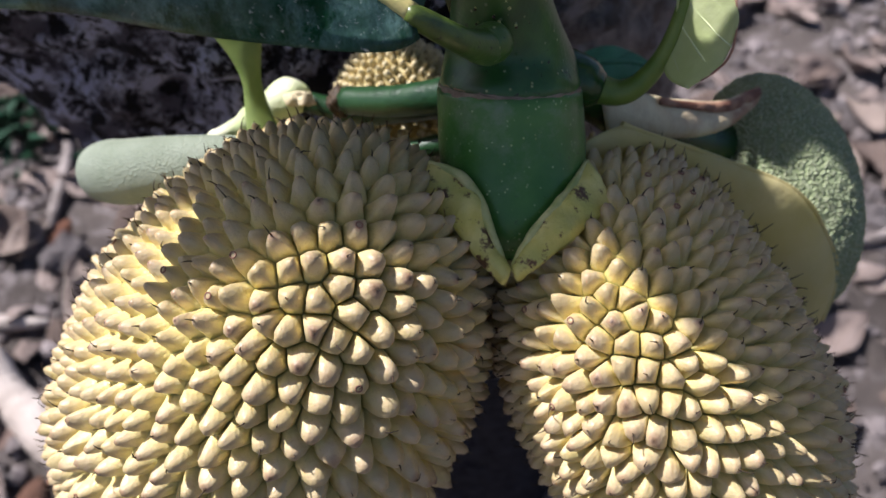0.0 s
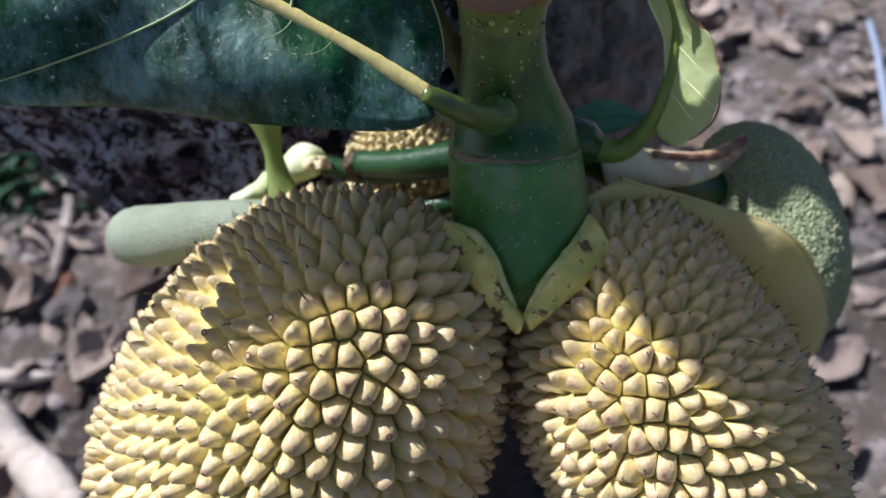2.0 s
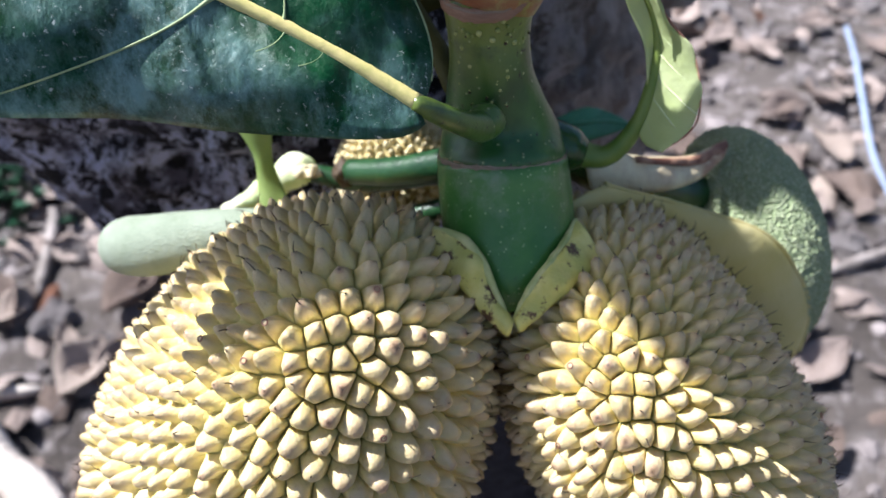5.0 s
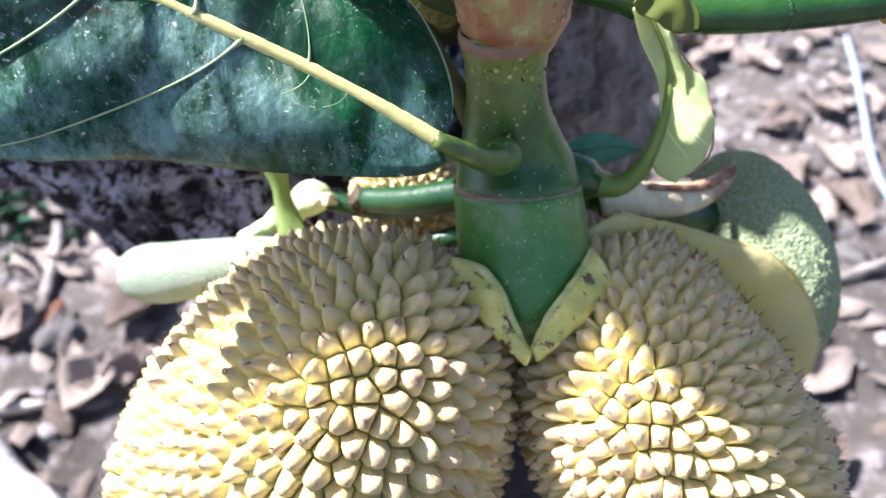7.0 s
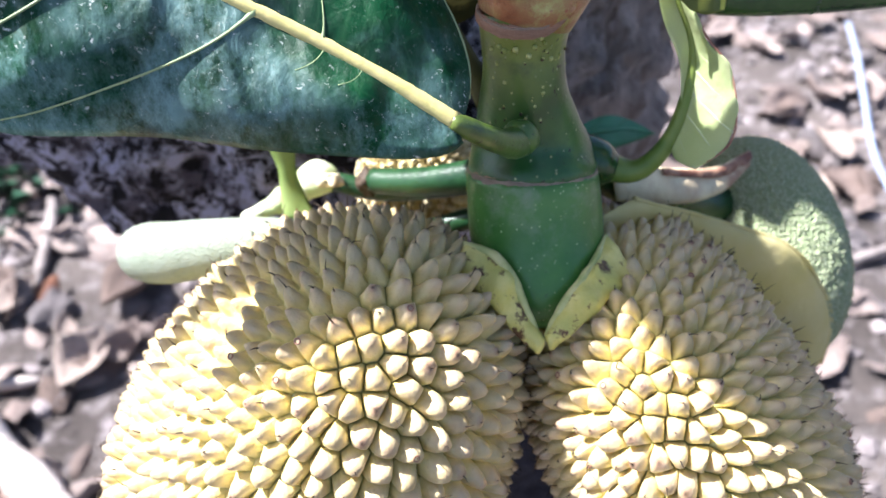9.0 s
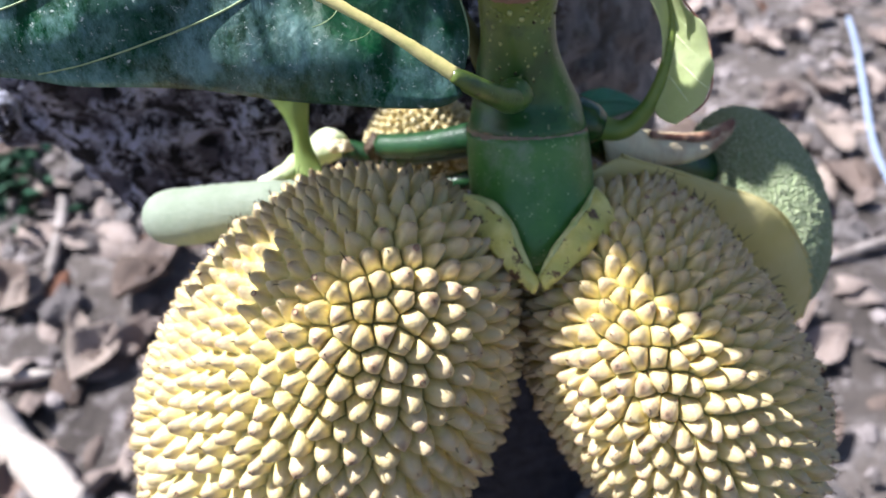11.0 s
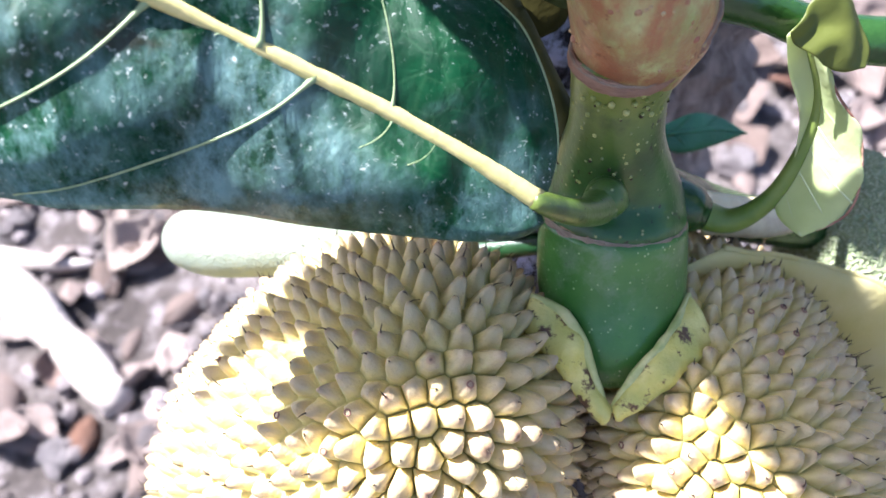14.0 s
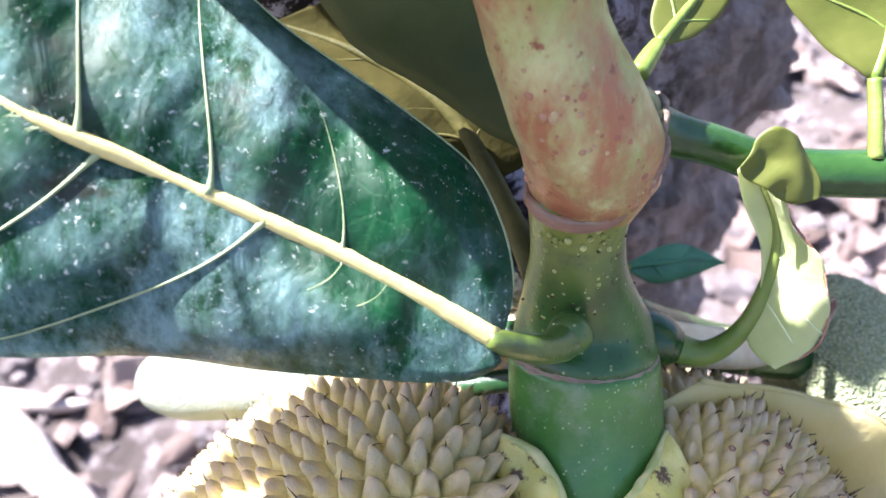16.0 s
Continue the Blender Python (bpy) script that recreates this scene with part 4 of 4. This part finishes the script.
plain_leaf("small_leaf", "small narrow dark green leaf behind the stem", [(0.0430, 0.2373, 0.8050), (0.0560, 0.2410, 0.8035), (0.0690, 0.2460, 0.8005), (0.0805, 0.2490, 0.7960)],
           [(0.0430, 0.2380, 0.8060), (0.0574, 0.2462, 0.8072), (0.0685, 0.2495, 0.8034), (0.0805, 0.2490, 0.7960)], [(0.0430, 0.2360, 0.8040), (0.0530, 0.2360, 0.7978), (0.0668, 0.2420, 0.7960), (0.0805, 0.2490, 0.7960)],
           leaf_mid, leaf_mid, [(0.0430, 0.2373, 0.8050, 0.0014), (0.034, 0.225, 0.812, 0.0016), (0.026, 0.188, 0.835, 0.0020)], (0.2, 0.5))
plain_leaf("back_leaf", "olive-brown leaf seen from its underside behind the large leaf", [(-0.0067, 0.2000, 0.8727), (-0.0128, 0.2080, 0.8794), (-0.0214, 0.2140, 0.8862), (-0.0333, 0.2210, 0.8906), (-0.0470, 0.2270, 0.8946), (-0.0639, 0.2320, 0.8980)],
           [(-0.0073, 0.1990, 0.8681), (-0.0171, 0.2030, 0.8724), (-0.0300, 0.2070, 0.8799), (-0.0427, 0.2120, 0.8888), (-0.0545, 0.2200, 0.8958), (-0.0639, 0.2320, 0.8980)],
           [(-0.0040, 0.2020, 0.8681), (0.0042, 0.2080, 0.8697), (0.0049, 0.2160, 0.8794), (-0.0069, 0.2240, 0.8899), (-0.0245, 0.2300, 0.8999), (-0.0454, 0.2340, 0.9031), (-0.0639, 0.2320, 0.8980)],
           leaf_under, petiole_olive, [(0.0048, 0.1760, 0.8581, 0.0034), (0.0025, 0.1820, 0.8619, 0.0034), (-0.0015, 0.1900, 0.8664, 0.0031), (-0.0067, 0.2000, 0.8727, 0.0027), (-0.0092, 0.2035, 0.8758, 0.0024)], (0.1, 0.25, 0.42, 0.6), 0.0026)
# above z 0.94 this leaf is unseen: added and bent to cast shade
plain_leaf("shaded_leaf", "dark olive leaf in shade, its unseen arching part added to cast shade", [(0.0100, 0.2030, 0.8872), (0.0022, 0.2090, 0.9006), (-0.0072, 0.2140, 0.9138), (-0.0450, 0.2060, 0.9620), (-0.0560, 0.1780, 0.9980), (-0.0560, 0.1550, 1.0200), (-0.0600, 0.1280, 1.0350)],
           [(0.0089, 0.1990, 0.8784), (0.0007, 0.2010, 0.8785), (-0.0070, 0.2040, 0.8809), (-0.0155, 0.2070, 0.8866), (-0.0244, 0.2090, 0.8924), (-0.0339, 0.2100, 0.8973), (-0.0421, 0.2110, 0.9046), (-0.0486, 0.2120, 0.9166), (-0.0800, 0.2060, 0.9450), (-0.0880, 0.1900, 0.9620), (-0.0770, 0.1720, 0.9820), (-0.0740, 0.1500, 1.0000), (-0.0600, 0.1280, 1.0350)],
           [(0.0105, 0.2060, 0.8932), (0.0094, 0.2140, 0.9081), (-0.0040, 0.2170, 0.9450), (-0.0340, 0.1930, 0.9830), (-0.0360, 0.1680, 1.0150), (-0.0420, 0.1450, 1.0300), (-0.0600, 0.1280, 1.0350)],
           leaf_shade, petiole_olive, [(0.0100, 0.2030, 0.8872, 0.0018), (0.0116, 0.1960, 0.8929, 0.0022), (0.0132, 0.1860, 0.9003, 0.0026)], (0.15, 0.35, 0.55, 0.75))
plain_leaf("hanging_leaf", "yellow-green leaf on a short petiole above the side shoot", [(0.0760, 0.1915, 0.9020), (0.0800, 0.2000, 0.9090), (0.0820, 0.2100, 0.9200), (0.082, 0.225, 0.945)],
           [(0.0745, 0.1915, 0.9020), (0.0640, 0.1990, 0.9080), (0.0580, 0.2090, 0.9200), (0.082, 0.225, 0.945)], [(0.0775, 0.1915, 0.9020), (0.0950, 0.1970, 0.9080), (0.1020, 0.2070, 0.9200), (0.082, 0.225, 0.945)],
           leaf_olive, petiole_mat, [(0.0762, 0.1800, 0.8890, 0.0017), (0.0762, 0.1850, 0.8950, 0.0016), (0.0760, 0.1915, 0.9020, 0.0015)])
plain_leaf("upper_leaf", "olive green leaf pointing up behind the stem", [(0.0278, 0.1880, 0.9124), (0.0321, 0.1940, 0.9142), (0.0385, 0.2020, 0.9175), (0.0497, 0.2160, 0.9261)],
           [(0.0275, 0.1880, 0.9124), (0.0267, 0.1940, 0.9156), (0.0321, 0.2030, 0.9208), (0.0497, 0.2160, 0.9261)], [(0.0285, 0.1880, 0.9119), (0.0373, 0.1940, 0.9114), (0.0449, 0.2020, 0.9155), (0.0497, 0.2160, 0.9261)],
           leaf_olive, petiole_mat, [(0.0278, 0.1880, 0.9124, 0.0016), (0.0255, 0.1840, 0.9117, 0.0020), (0.0229, 0.1800, 0.9101, 0.0022)])


def make_brown_bract():
    t = thing("withered_bract", (0.050, 0.1870, 0.8240), "withered cream bract with a brown shrivelled tip", "bract")
    c = between([(0.0440, 0.1880, 0.8300), (0.0676, 0.1955, 0.8190), (0.0870, 0.2050, 0.8115), (0.1000, 0.2160, 0.8078), (0.1060, 0.2210, 0.8066)], [(0.0460, 0.1840, 0.8230), (0.0680, 0.1890, 0.8140), (0.0870, 0.1985, 0.8075), (0.1010, 0.2120, 0.8048), (0.1065, 0.2190, 0.8052)], [(0.0480, 0.1830, 0.8160), (0.0690, 0.1895, 0.8085), (0.0860, 0.1985, 0.8042), (0.1005, 0.2115, 0.8032), (0.1065, 0.2185, 0.8044)])
    part("blade", sheet(c, 50, 14, 0.001, 0.0012, 90.0), bract_cream, t)
    part("brown_edge", sheet(lambda a, v: Vector(c(0.30 + a * 0.70, v * (0.10 + 0.32 * a * a))) + Vector((0, -0.0012, 0.0012)) - Vector((0, 0, 0.0012)) * abs(2 * v - 1), 30, 8, 0.0010, 0.0012, 160.0), bract_brown, t, "brown shrivelled edge and tip")


make_brown_bract()


def make_young_fruit():
    t = thing("young_fruit", (0.137, 0.176, 0.744), "unripe green jackfruit with a finely grained skin", "jackfruit")
    way = Vector((0.019, -0.055, -0.055)).normalized()
    turn = way.to_track_quat("Z", "Y").to_matrix()
    bm = ellipsoid((0.1195, 0.2085, 0.7690), (0.0275, 0.0275, 0.044), turn, 130, 170)
    for v in bm.verts:
        out = (v.co - Vector((0.1195, 0.2085, 0.7690))).normalized()
        v.co += out * 0.0011 * noise.noise(v.co * 650.0)
    part("skin", bm, young_skin, t)
    part("stalk", tube([(0.030, 0.185, 0.835, 0.0065), (0.060, 0.1990, 0.8080, 0.0075), (0.085, 0.2085, 0.7930, 0.0080), (0.1060, 0.2160, 0.7840, 0.0085)], 30, 18), shoot_green, t, "smooth green stalk")
    part("collar", tube([(0.098, 0.2130, 0.7870, 0.0095), (0.1035, 0.2150, 0.7850, 0.0125), (0.107, 0.216, 0.784, 0.0120)], 10, 28), shoot_green, t)


make_young_fruit()


def make_spathe():
    t = thing("yellow_bract", (0.050, 0.1680, 0.8281), "broad pale yellow bract tucked behind a spiny fruit", "bract")
    outer = [(0.0480, 0.1680, 0.8290), (0.0594, 0.1717, 0.8219), (0.0714, 0.1778, 0.8138), (0.0938, 0.1817, 0.8022), (0.1050, 0.1822, 0.7971), (0.1170, 0.1814, 0.7877), (0.1257, 0.1793, 0.7757), (0.1311, 0.1765, 0.7659), (0.1324, 0.1732, 0.7555), (0.1296, 0.1680, 0.7475)]
    middle = [(x - 0.013, y - 0.006, z - 0.003) for x, y, z in outer]
    inner = [(x - 0.032, y - 0.004, z - 0.020) for x, y, z in outer]
    part("blade", sheet(between(outer, middle, inner), 30, 12, 0.0014, 0.0008, 80.0), bract_yellow, t)
    part("rim", tube([(*p, 0.0009) for p in curve(outer, 12)], 40, 8, None, 0.3, 300.0), bract_yellow, t)


make_spathe()


def make_pod():
    t = thing("male_pod", (-0.062, 0.185, 0.803), "pale green velvety flower pod lying behind the fruit", "pod")
    part("pod", tube([(-0.1222, 0.2055, 0.7815, 0.0008), (-0.1211, 0.2048, 0.7820, 0.0048), (-0.1172, 0.2033, 0.7835, 0.0092), (-0.1105, 0.2002, 0.7865, 0.0110), (-0.1000, 0.1950, 0.7910, 0.0108), (-0.0850, 0.1900, 0.7970, 0.0098), (-0.0646, 0.1853, 0.8029, 0.0080), (-0.050, 0.183, 0.806, 0.005)], 50, 32, None, 0.03, 60.0), pod_skin, t)
    part("stalk", tube([(-0.052, 0.183, 0.806, 0.004), (-0.030, 0.186, 0.800, 0.0035), (0.005, 0.180, 0.815, 0.0035)], 16, 12), stalk_dark, t)


make_pod()


def make_buds():
    t = thing("bud_cluster", (-0.0482, 0.204, 0.8076), "pale green swollen buds with white torn edges", "bud")
    part("bud", tube([(-0.0775, 0.2030, 0.7940, 0.0010), (-0.0750, 0.2045, 0.7965, 0.0034), (-0.0700, 0.2055, 0.7995, 0.0028), (-0.0630, 0.2060, 0.8030, 0.0042), (-0.0560, 0.2070, 0.8065, 0.0046), (-0.0500, 0.2075, 0.8080, 0.0030)], 30, 18, None, 0.25, 170.0), bud_pale, t)
    part("bud", tube([(-0.0570, 0.2065, 0.8060, 0.0020), (-0.0540, 0.2070, 0.8085, 0.0056), (-0.0495, 0.2080, 0.8105, 0.0062), (-0.0455, 0.2085, 0.8110, 0.0050), (-0.0430, 0.2085, 0.8110, 0.0026)], 24, 20, None, 0.2, 150.0), bud_pale, t)
    torn = between([(-0.0500, 0.2030, 0.8150), (-0.0460, 0.2035, 0.8160), (-0.0415, 0.2060, 0.8140)], [(-0.0490, 0.2010, 0.8125), (-0.0445, 0.2010, 0.8120), (-0.0405, 0.2040, 0.8105)])
    part("torn_scale", sheet(torn, 18, 8, 0.0009, 0.0028, 380.0), bract_cream, t, "cream torn bud scale")
    part("stalk", tube([(-0.044, 0.208, 0.809, 0.0035), (-0.025, 0.203, 0.808, 0.0038), (0.006, 0.186, 0.824, 0.004)], 16, 12), stalk_dark, t)
    s = thing("strap_leaf", (-0.0519, 0.1864, 0.8182), "small pale green strap leaf under the large leaf", "leaf")
    part("blade", sheet(between([(-0.0490, 0.1900, 0.8080), (-0.0530, 0.1960, 0.8150), (-0.0546, 0.1985, 0.8220), (-0.0540, 0.2005, 0.8290), (-0.0530, 0.2030, 0.8360), (-0.0525, 0.2060, 0.8440)], [(-0.0555, 0.1890, 0.8090), (-0.0570, 0.1935, 0.8150), (-0.0578, 0.1965, 0.8225), (-0.0588, 0.1985, 0.8290), (-0.0605, 0.2010, 0.8365), (-0.0615, 0.2040, 0.8450)], [(-0.0600, 0.1905, 0.8080), (-0.0605, 0.1960, 0.8155), (-0.0605, 0.1985, 0.8225), (-0.0630, 0.2005, 0.8295), (-0.0680, 0.2030, 0.8370), (-0.0715, 0.2060, 0.8450)]), 30, 12, 0.0007, 0.0008, 120.0), leaf_fresh, s)


make_buds()


def make_dark_stalk():
    t = thing("broken_stalk", (-0.0285, 0.1981, 0.8158), "dark green stalk with a black broken end", "stalk")
    part("stalk", tube([(-0.0300, 0.1985, 0.8160, 0.0042), (-0.0158, 0.1900, 0.8214, 0.0046), (-0.0014, 0.1830, 0.8280, 0.0050), (0.012, 0.178, 0.834, 0.006)], 24, 18, None, 0.05, 150.0), stalk_dark, t)
    part("broken_end", tube([(-0.0350, 0.2008, 0.8138, 0.0022), (-0.0330, 0.2000, 0.8146, 0.0042), (-0.0295, 0.1983, 0.8161, 0.0043)], 14, 24, None, 0.5, 500.0), hair, t, "black dried broken end")


make_dark_stalk()


def make_tan_fruit():
    t = thing("tan_fruitlet", (-0.018, 0.222, 0.775), "small cream fruitlet covered in rounded knobs behind the stem", "jackfruit")
    c, axes = Vector((-0.0150, 0.2230, 0.7960)), (0.0215, 0.0185, 0.0235)
    part("skin", ellipsoid(c, axes, Matrix.Identity(3), 24, 32), tan_fruit, t)
    bm, rnd = bmesh.new(), random.Random(31)
    for i in range(620):
        z = 1 - 2 * (i + 0.5) / 620
        u = i * 2.39996 + rnd.gauss(0, 0.03)
        d = Vector((math.cos(u) * math.sqrt(1 - z * z), math.sin(u) * math.sqrt(1 - z * z), z))
        p = c + Vector((d.x * axes[0], d.y * axes[1], d.z * axes[2]))
        q = rnd.uniform(0.0009, 0.0014)
        tube([(*(p - d * 0.0008), q), (*(p + d * 0.0010), q * 0.95), (*(p + d * 0.0022), q * 0.55), (*(p + d * 0.0026), q * 0.1)], 6, 7, bm)
    part("knob_cover", bm, tan_knob, t, "rounded cream knobs", kind="stuff")
    part("rind_edge", tube([(-0.0030, 0.2030, 0.8140, 0.0008), (0.0020, 0.2010, 0.8170, 0.0016), (0.0050, 0.2000, 0.8230, 0.0010)], 16, 8, None, 0.2, 300.0), bract_cream, t, "pale curled rind edge")


make_tan_fruit()


# ---- litter on the ground ----
def lie(x, y, lift=0.0):
    return Vector((x, y, ground_height(x, y) + lift))


def on_ground(points, lift):
    return [(x, y, ground_height(x, y) + lift, r) for x, y, r in points]


t = thing("dead_branch", lie(-0.64, 0.66), "bleached dead branch with a broken end, on the soil", "branch")
part("wood", tube(on_ground([(-1.15, 0.99, 0.046), (-0.95, 0.86, 0.042), (-0.76, 0.735, 0.037), (-0.64, 0.645, 0.033), (-0.555, 0.573, 0.030), (-0.527, 0.549, 0.018)], 0.026), 40, 20, None, 0.25, 12.0), dead_wood, t)
part("broken_end", tube(on_ground([(-0.54, 0.561, 0.025), (-0.525, 0.549, 0.027), (-0.516, 0.541, 0.016)], 0.026), 8, 16, None, 0.5, 40.0), dead_wood, t, "splintered pale end")
t = thing("stick", lie(-0.70, 0.785), "pinkish dry stick on the soil", "stick")
part("wood", tube(on_ground([(-0.95, 0.80, 0.016), (-0.80, 0.785, 0.018), (-0.70, 0.78, 0.014), (-0.63, 0.79, 0.004)], 0.015), 20, 10, None, 0.25, 20.0), dead_wood, t)
t = thing("stick", lie(-0.72, 1.1), "thin grey upright twig on the soil", "stick")
part("wood", tube(on_ground([(-0.76, 1.25, 0.012), (-0.735, 1.15, 0.012), (-0.705, 0.99, 0.009)], 0.02), 16, 8, None, 0.2, 20.0), twig_grey, t)
t = thing("stick", lie(0.78, 0.98), "thin forked pale twig on the soil", "stick")
part("wood", tube(on_ground([(0.70, 0.955, 0.007), (0.78, 0.975, 0.009), (0.86, 1.0, 0.01), (1.0, 1.06, 0.011)], 0.015), 16, 8, None, 0.2, 20.0), twig_grey, t)
t = thing("plastic_strip", lie(1.03, 1.5), "faded blue plastic strip on the soil", "strip")
part("strip", tube(on_ground([(1.16, 1.88, 0.007), (1.10, 1.70, 0.007), (1.03, 1.51, 0.0075), (0.96, 1.30, 0.007), (0.90, 1.10, 0.006), (0.88, 0.95, 0.0055)], 0.03), 40, 10, None, 0.1, 20.0, 0.5), plastic_blue, t)


def dry_leaf_mesh(seed):
    rnd = random.Random(seed)
    long, wide, curl, twist = 1.0, rnd.uniform(0.42, 0.75), rnd.choice((-1, 1, 1)) * rnd.uniform(0.7, 1.6), rnd.uniform(-1.4, 1.4)

    def across(s, v):
        w = (v - 0.5) * wide * (math.sin(math.pi * min(0.97, s * 0.95 + 0.03)) ** 1.15)
        z = curl * (w * w * 3 + (s - 0.5) ** 2 * 0.6) + twist * w * (s - 0.5)
        return (s - 0.5) * long, w, z + 0.07 * noise.noise(Vector((s * 4, v * 4, seed)))
    me = bpy.data.meshes.new("dry_leaf")
    bm = sheet(across, 10, 6, 0.012)
    bm.to_mesh(me)
    bm.free()
    me.materials.append(dry_leaf_mat)
    me.polygons.foreach_set("use_smooth", [True] * len(me.polygons))
    return me


def stone_mesh(seed):
    bm = bmesh.new()
    bmesh.ops.create_icosphere(bm, subdivisions=2, radius=1.0)
    for v in bm.verts:
        v.co *= 1 + 0.55 * noise.fractal(v.co * 1.3 + Vector((seed * 7.1, 0, 0)), 1.0, 2.0, 3)
        v.co.z *= 0.65
    me = bpy.data.meshes.new("stone")
    bm.to_mesh(me)
    bm.free()
    me.materials.append(stone_mat)
    return me


LEAF_MESHES, STONE_MESHES = [dry_leaf_mesh(s) for s in range(6)], [stone_mesh(s) for s in range(7)]
rnd = random.Random(12)
def litter_spot():
    """A spot on the open soil at either side of the trunk, or now and then anywhere."""
    pick = rnd.random()
    if pick < 0.45:
        return rnd.uniform(-1.25, -0.35), rnd.uniform(0.45, 1.5)
    if pick < 0.8:
        return rnd.uniform(0.45, 1.3), rnd.uniform(0.5, 2.1)
    return rnd.uniform(-1.5, 1.35), rnd.uniform(0.45, 2.5)


for i in range(280):
    x, y = litter_spot()
    ob = new("dry_leaf", LEAF_MESHES[i % 6])
    size = rnd.uniform(0.06, 0.15)
    ob.matrix_basis = Matrix.LocRotScale(lie(x, y, 0.018), Euler((rnd.gauss(0, 0.35), rnd.gauss(0, 0.35), rnd.uniform(0, 6.3))), (size, size, size))
    tagged(ob, "curled dry fallen leaf lying on the soil", "leaf", "dry leaves on the soil")
for x, y, size, turned, mat, label in ((-0.675, 0.969, 0.085, 1.4, rust_leaf, "rust-red curled dry leaf beside a grey twig"), (-0.725, 0.950, 0.105, 0.9, cream_leaf, "broad cream dry leaf beside a grey twig"),
                                        (-0.621, 0.885, 0.075, 1.9, cream_leaf, "small cream dry leaf on the soil"), (-0.575, 0.824, 0.12, 1.2, cream_leaf, "pinkish cream dry leaf on the soil"),
                                        (0.80, 1.333, 0.115, 0.4, cream_leaf, "pinkish cream dry leaf near a blue strip"), (0.872, 1.329, 0.12, 2.0, cream_leaf, "pinkish cream dry leaf near a blue strip"), (0.816, 1.184, 0.13, 1.3, cream_leaf, "broad cream dry leaf on the soil")):
    me = LEAF_MESHES[int(size * 1000) % 6].copy()
    me.materials.clear()
    me.materials.append(mat)
    ob = new("dry_leaf", me)
    ob.matrix_basis = Matrix.LocRotScale(lie(x, y, 0.03), Euler((0.2, -0.15, turned)), (size, size, size))
    tagged(ob, label, "leaf", "dry leaves on the soil")
for i in range(280):
    x, y = litter_spot()
    ob = new("stone", STONE_MESHES[i % 7])
    size = rnd.choice((0.012, 0.016, 0.022, 0.032)) * rnd.uniform(0.7, 1.3)
    ob.matrix_basis = Matrix.LocRotScale(lie(x, y, size * 0.25), Euler((0, 0, rnd.uniform(0, 6.3))), (size, size * rnd.uniform(0.7, 1), size))
    tagged(ob, "rough grey stone half sunk in the soil", "stone", "stones on the soil")


def make_clods():
    form = bmesh.new()
    bmesh.ops.create_icosphere(form, subdivisions=1, radius=1.0)
    base = [v.co.copy() for v in form.verts]
    tris = [tuple(v.index for v in f.verts) for f in form.faces]
    form.free()
    verts, faces = [], []
    for _ in range(4000):
        x, y = rnd.uniform(-1.7, 1.5), rnd.uniform(0.35, 2.7)
        s = abs(rnd.gauss(0, 0.010)) + 0.004
        m = Matrix.Rotation(rnd.uniform(0, 6.3), 3, "Z") @ Matrix.Diagonal((s, s * rnd.uniform(0.5, 1), s * rnd.uniform(0.4, 0.8)))
        at, c = len(verts), lie(x, y, s * 0.15)
        verts += [c + m @ (p * rnd.uniform(0.75, 1.2)) for p in base]
        faces += [tuple(j + at for j in q) for q in tris]
    me = bpy.data.meshes.new("gravel")
    me.from_pydata(verts, [], faces)
    tagged(part("gravel", me, clod_mat, None, "", False), "grey crumbs, gravel and litter on the soil", "gravel", "", "stuff")


make_clods()


def make_weeds():
    bm = bmesh.new()
    for _ in range(70):
        x, y = rnd.gauss(-0.93, 0.07), rnd.gauss(1.3, 0.10)
        a, h_ = rnd.uniform(0, 6.3), rnd.uniform(0.03, 0.09)
        p = lie(x, y)
        d = Vector((math.cos(a), math.sin(a), 0))
        s = d.cross(Vector((0, 0, 1))) * rnd.uniform(0.006, 0.012)
        v = [bm.verts.new(p + q) for q in (-s * 0.3, s * 0.3, d * h_ * 0.4 + s + Vector((0, 0, h_ * 0.7)), d * h_ + Vector((0, 0, h_ * 0.8)), d * h_ * 0.4 - s + Vector((0, 0, h_ * 0.7)))]
        bm.faces.new(v)
    tagged(part("weeds", bm, weed_mat, None), "low dark green weeds growing in the soil", "weeds", "", "stuff")


make_weeds()
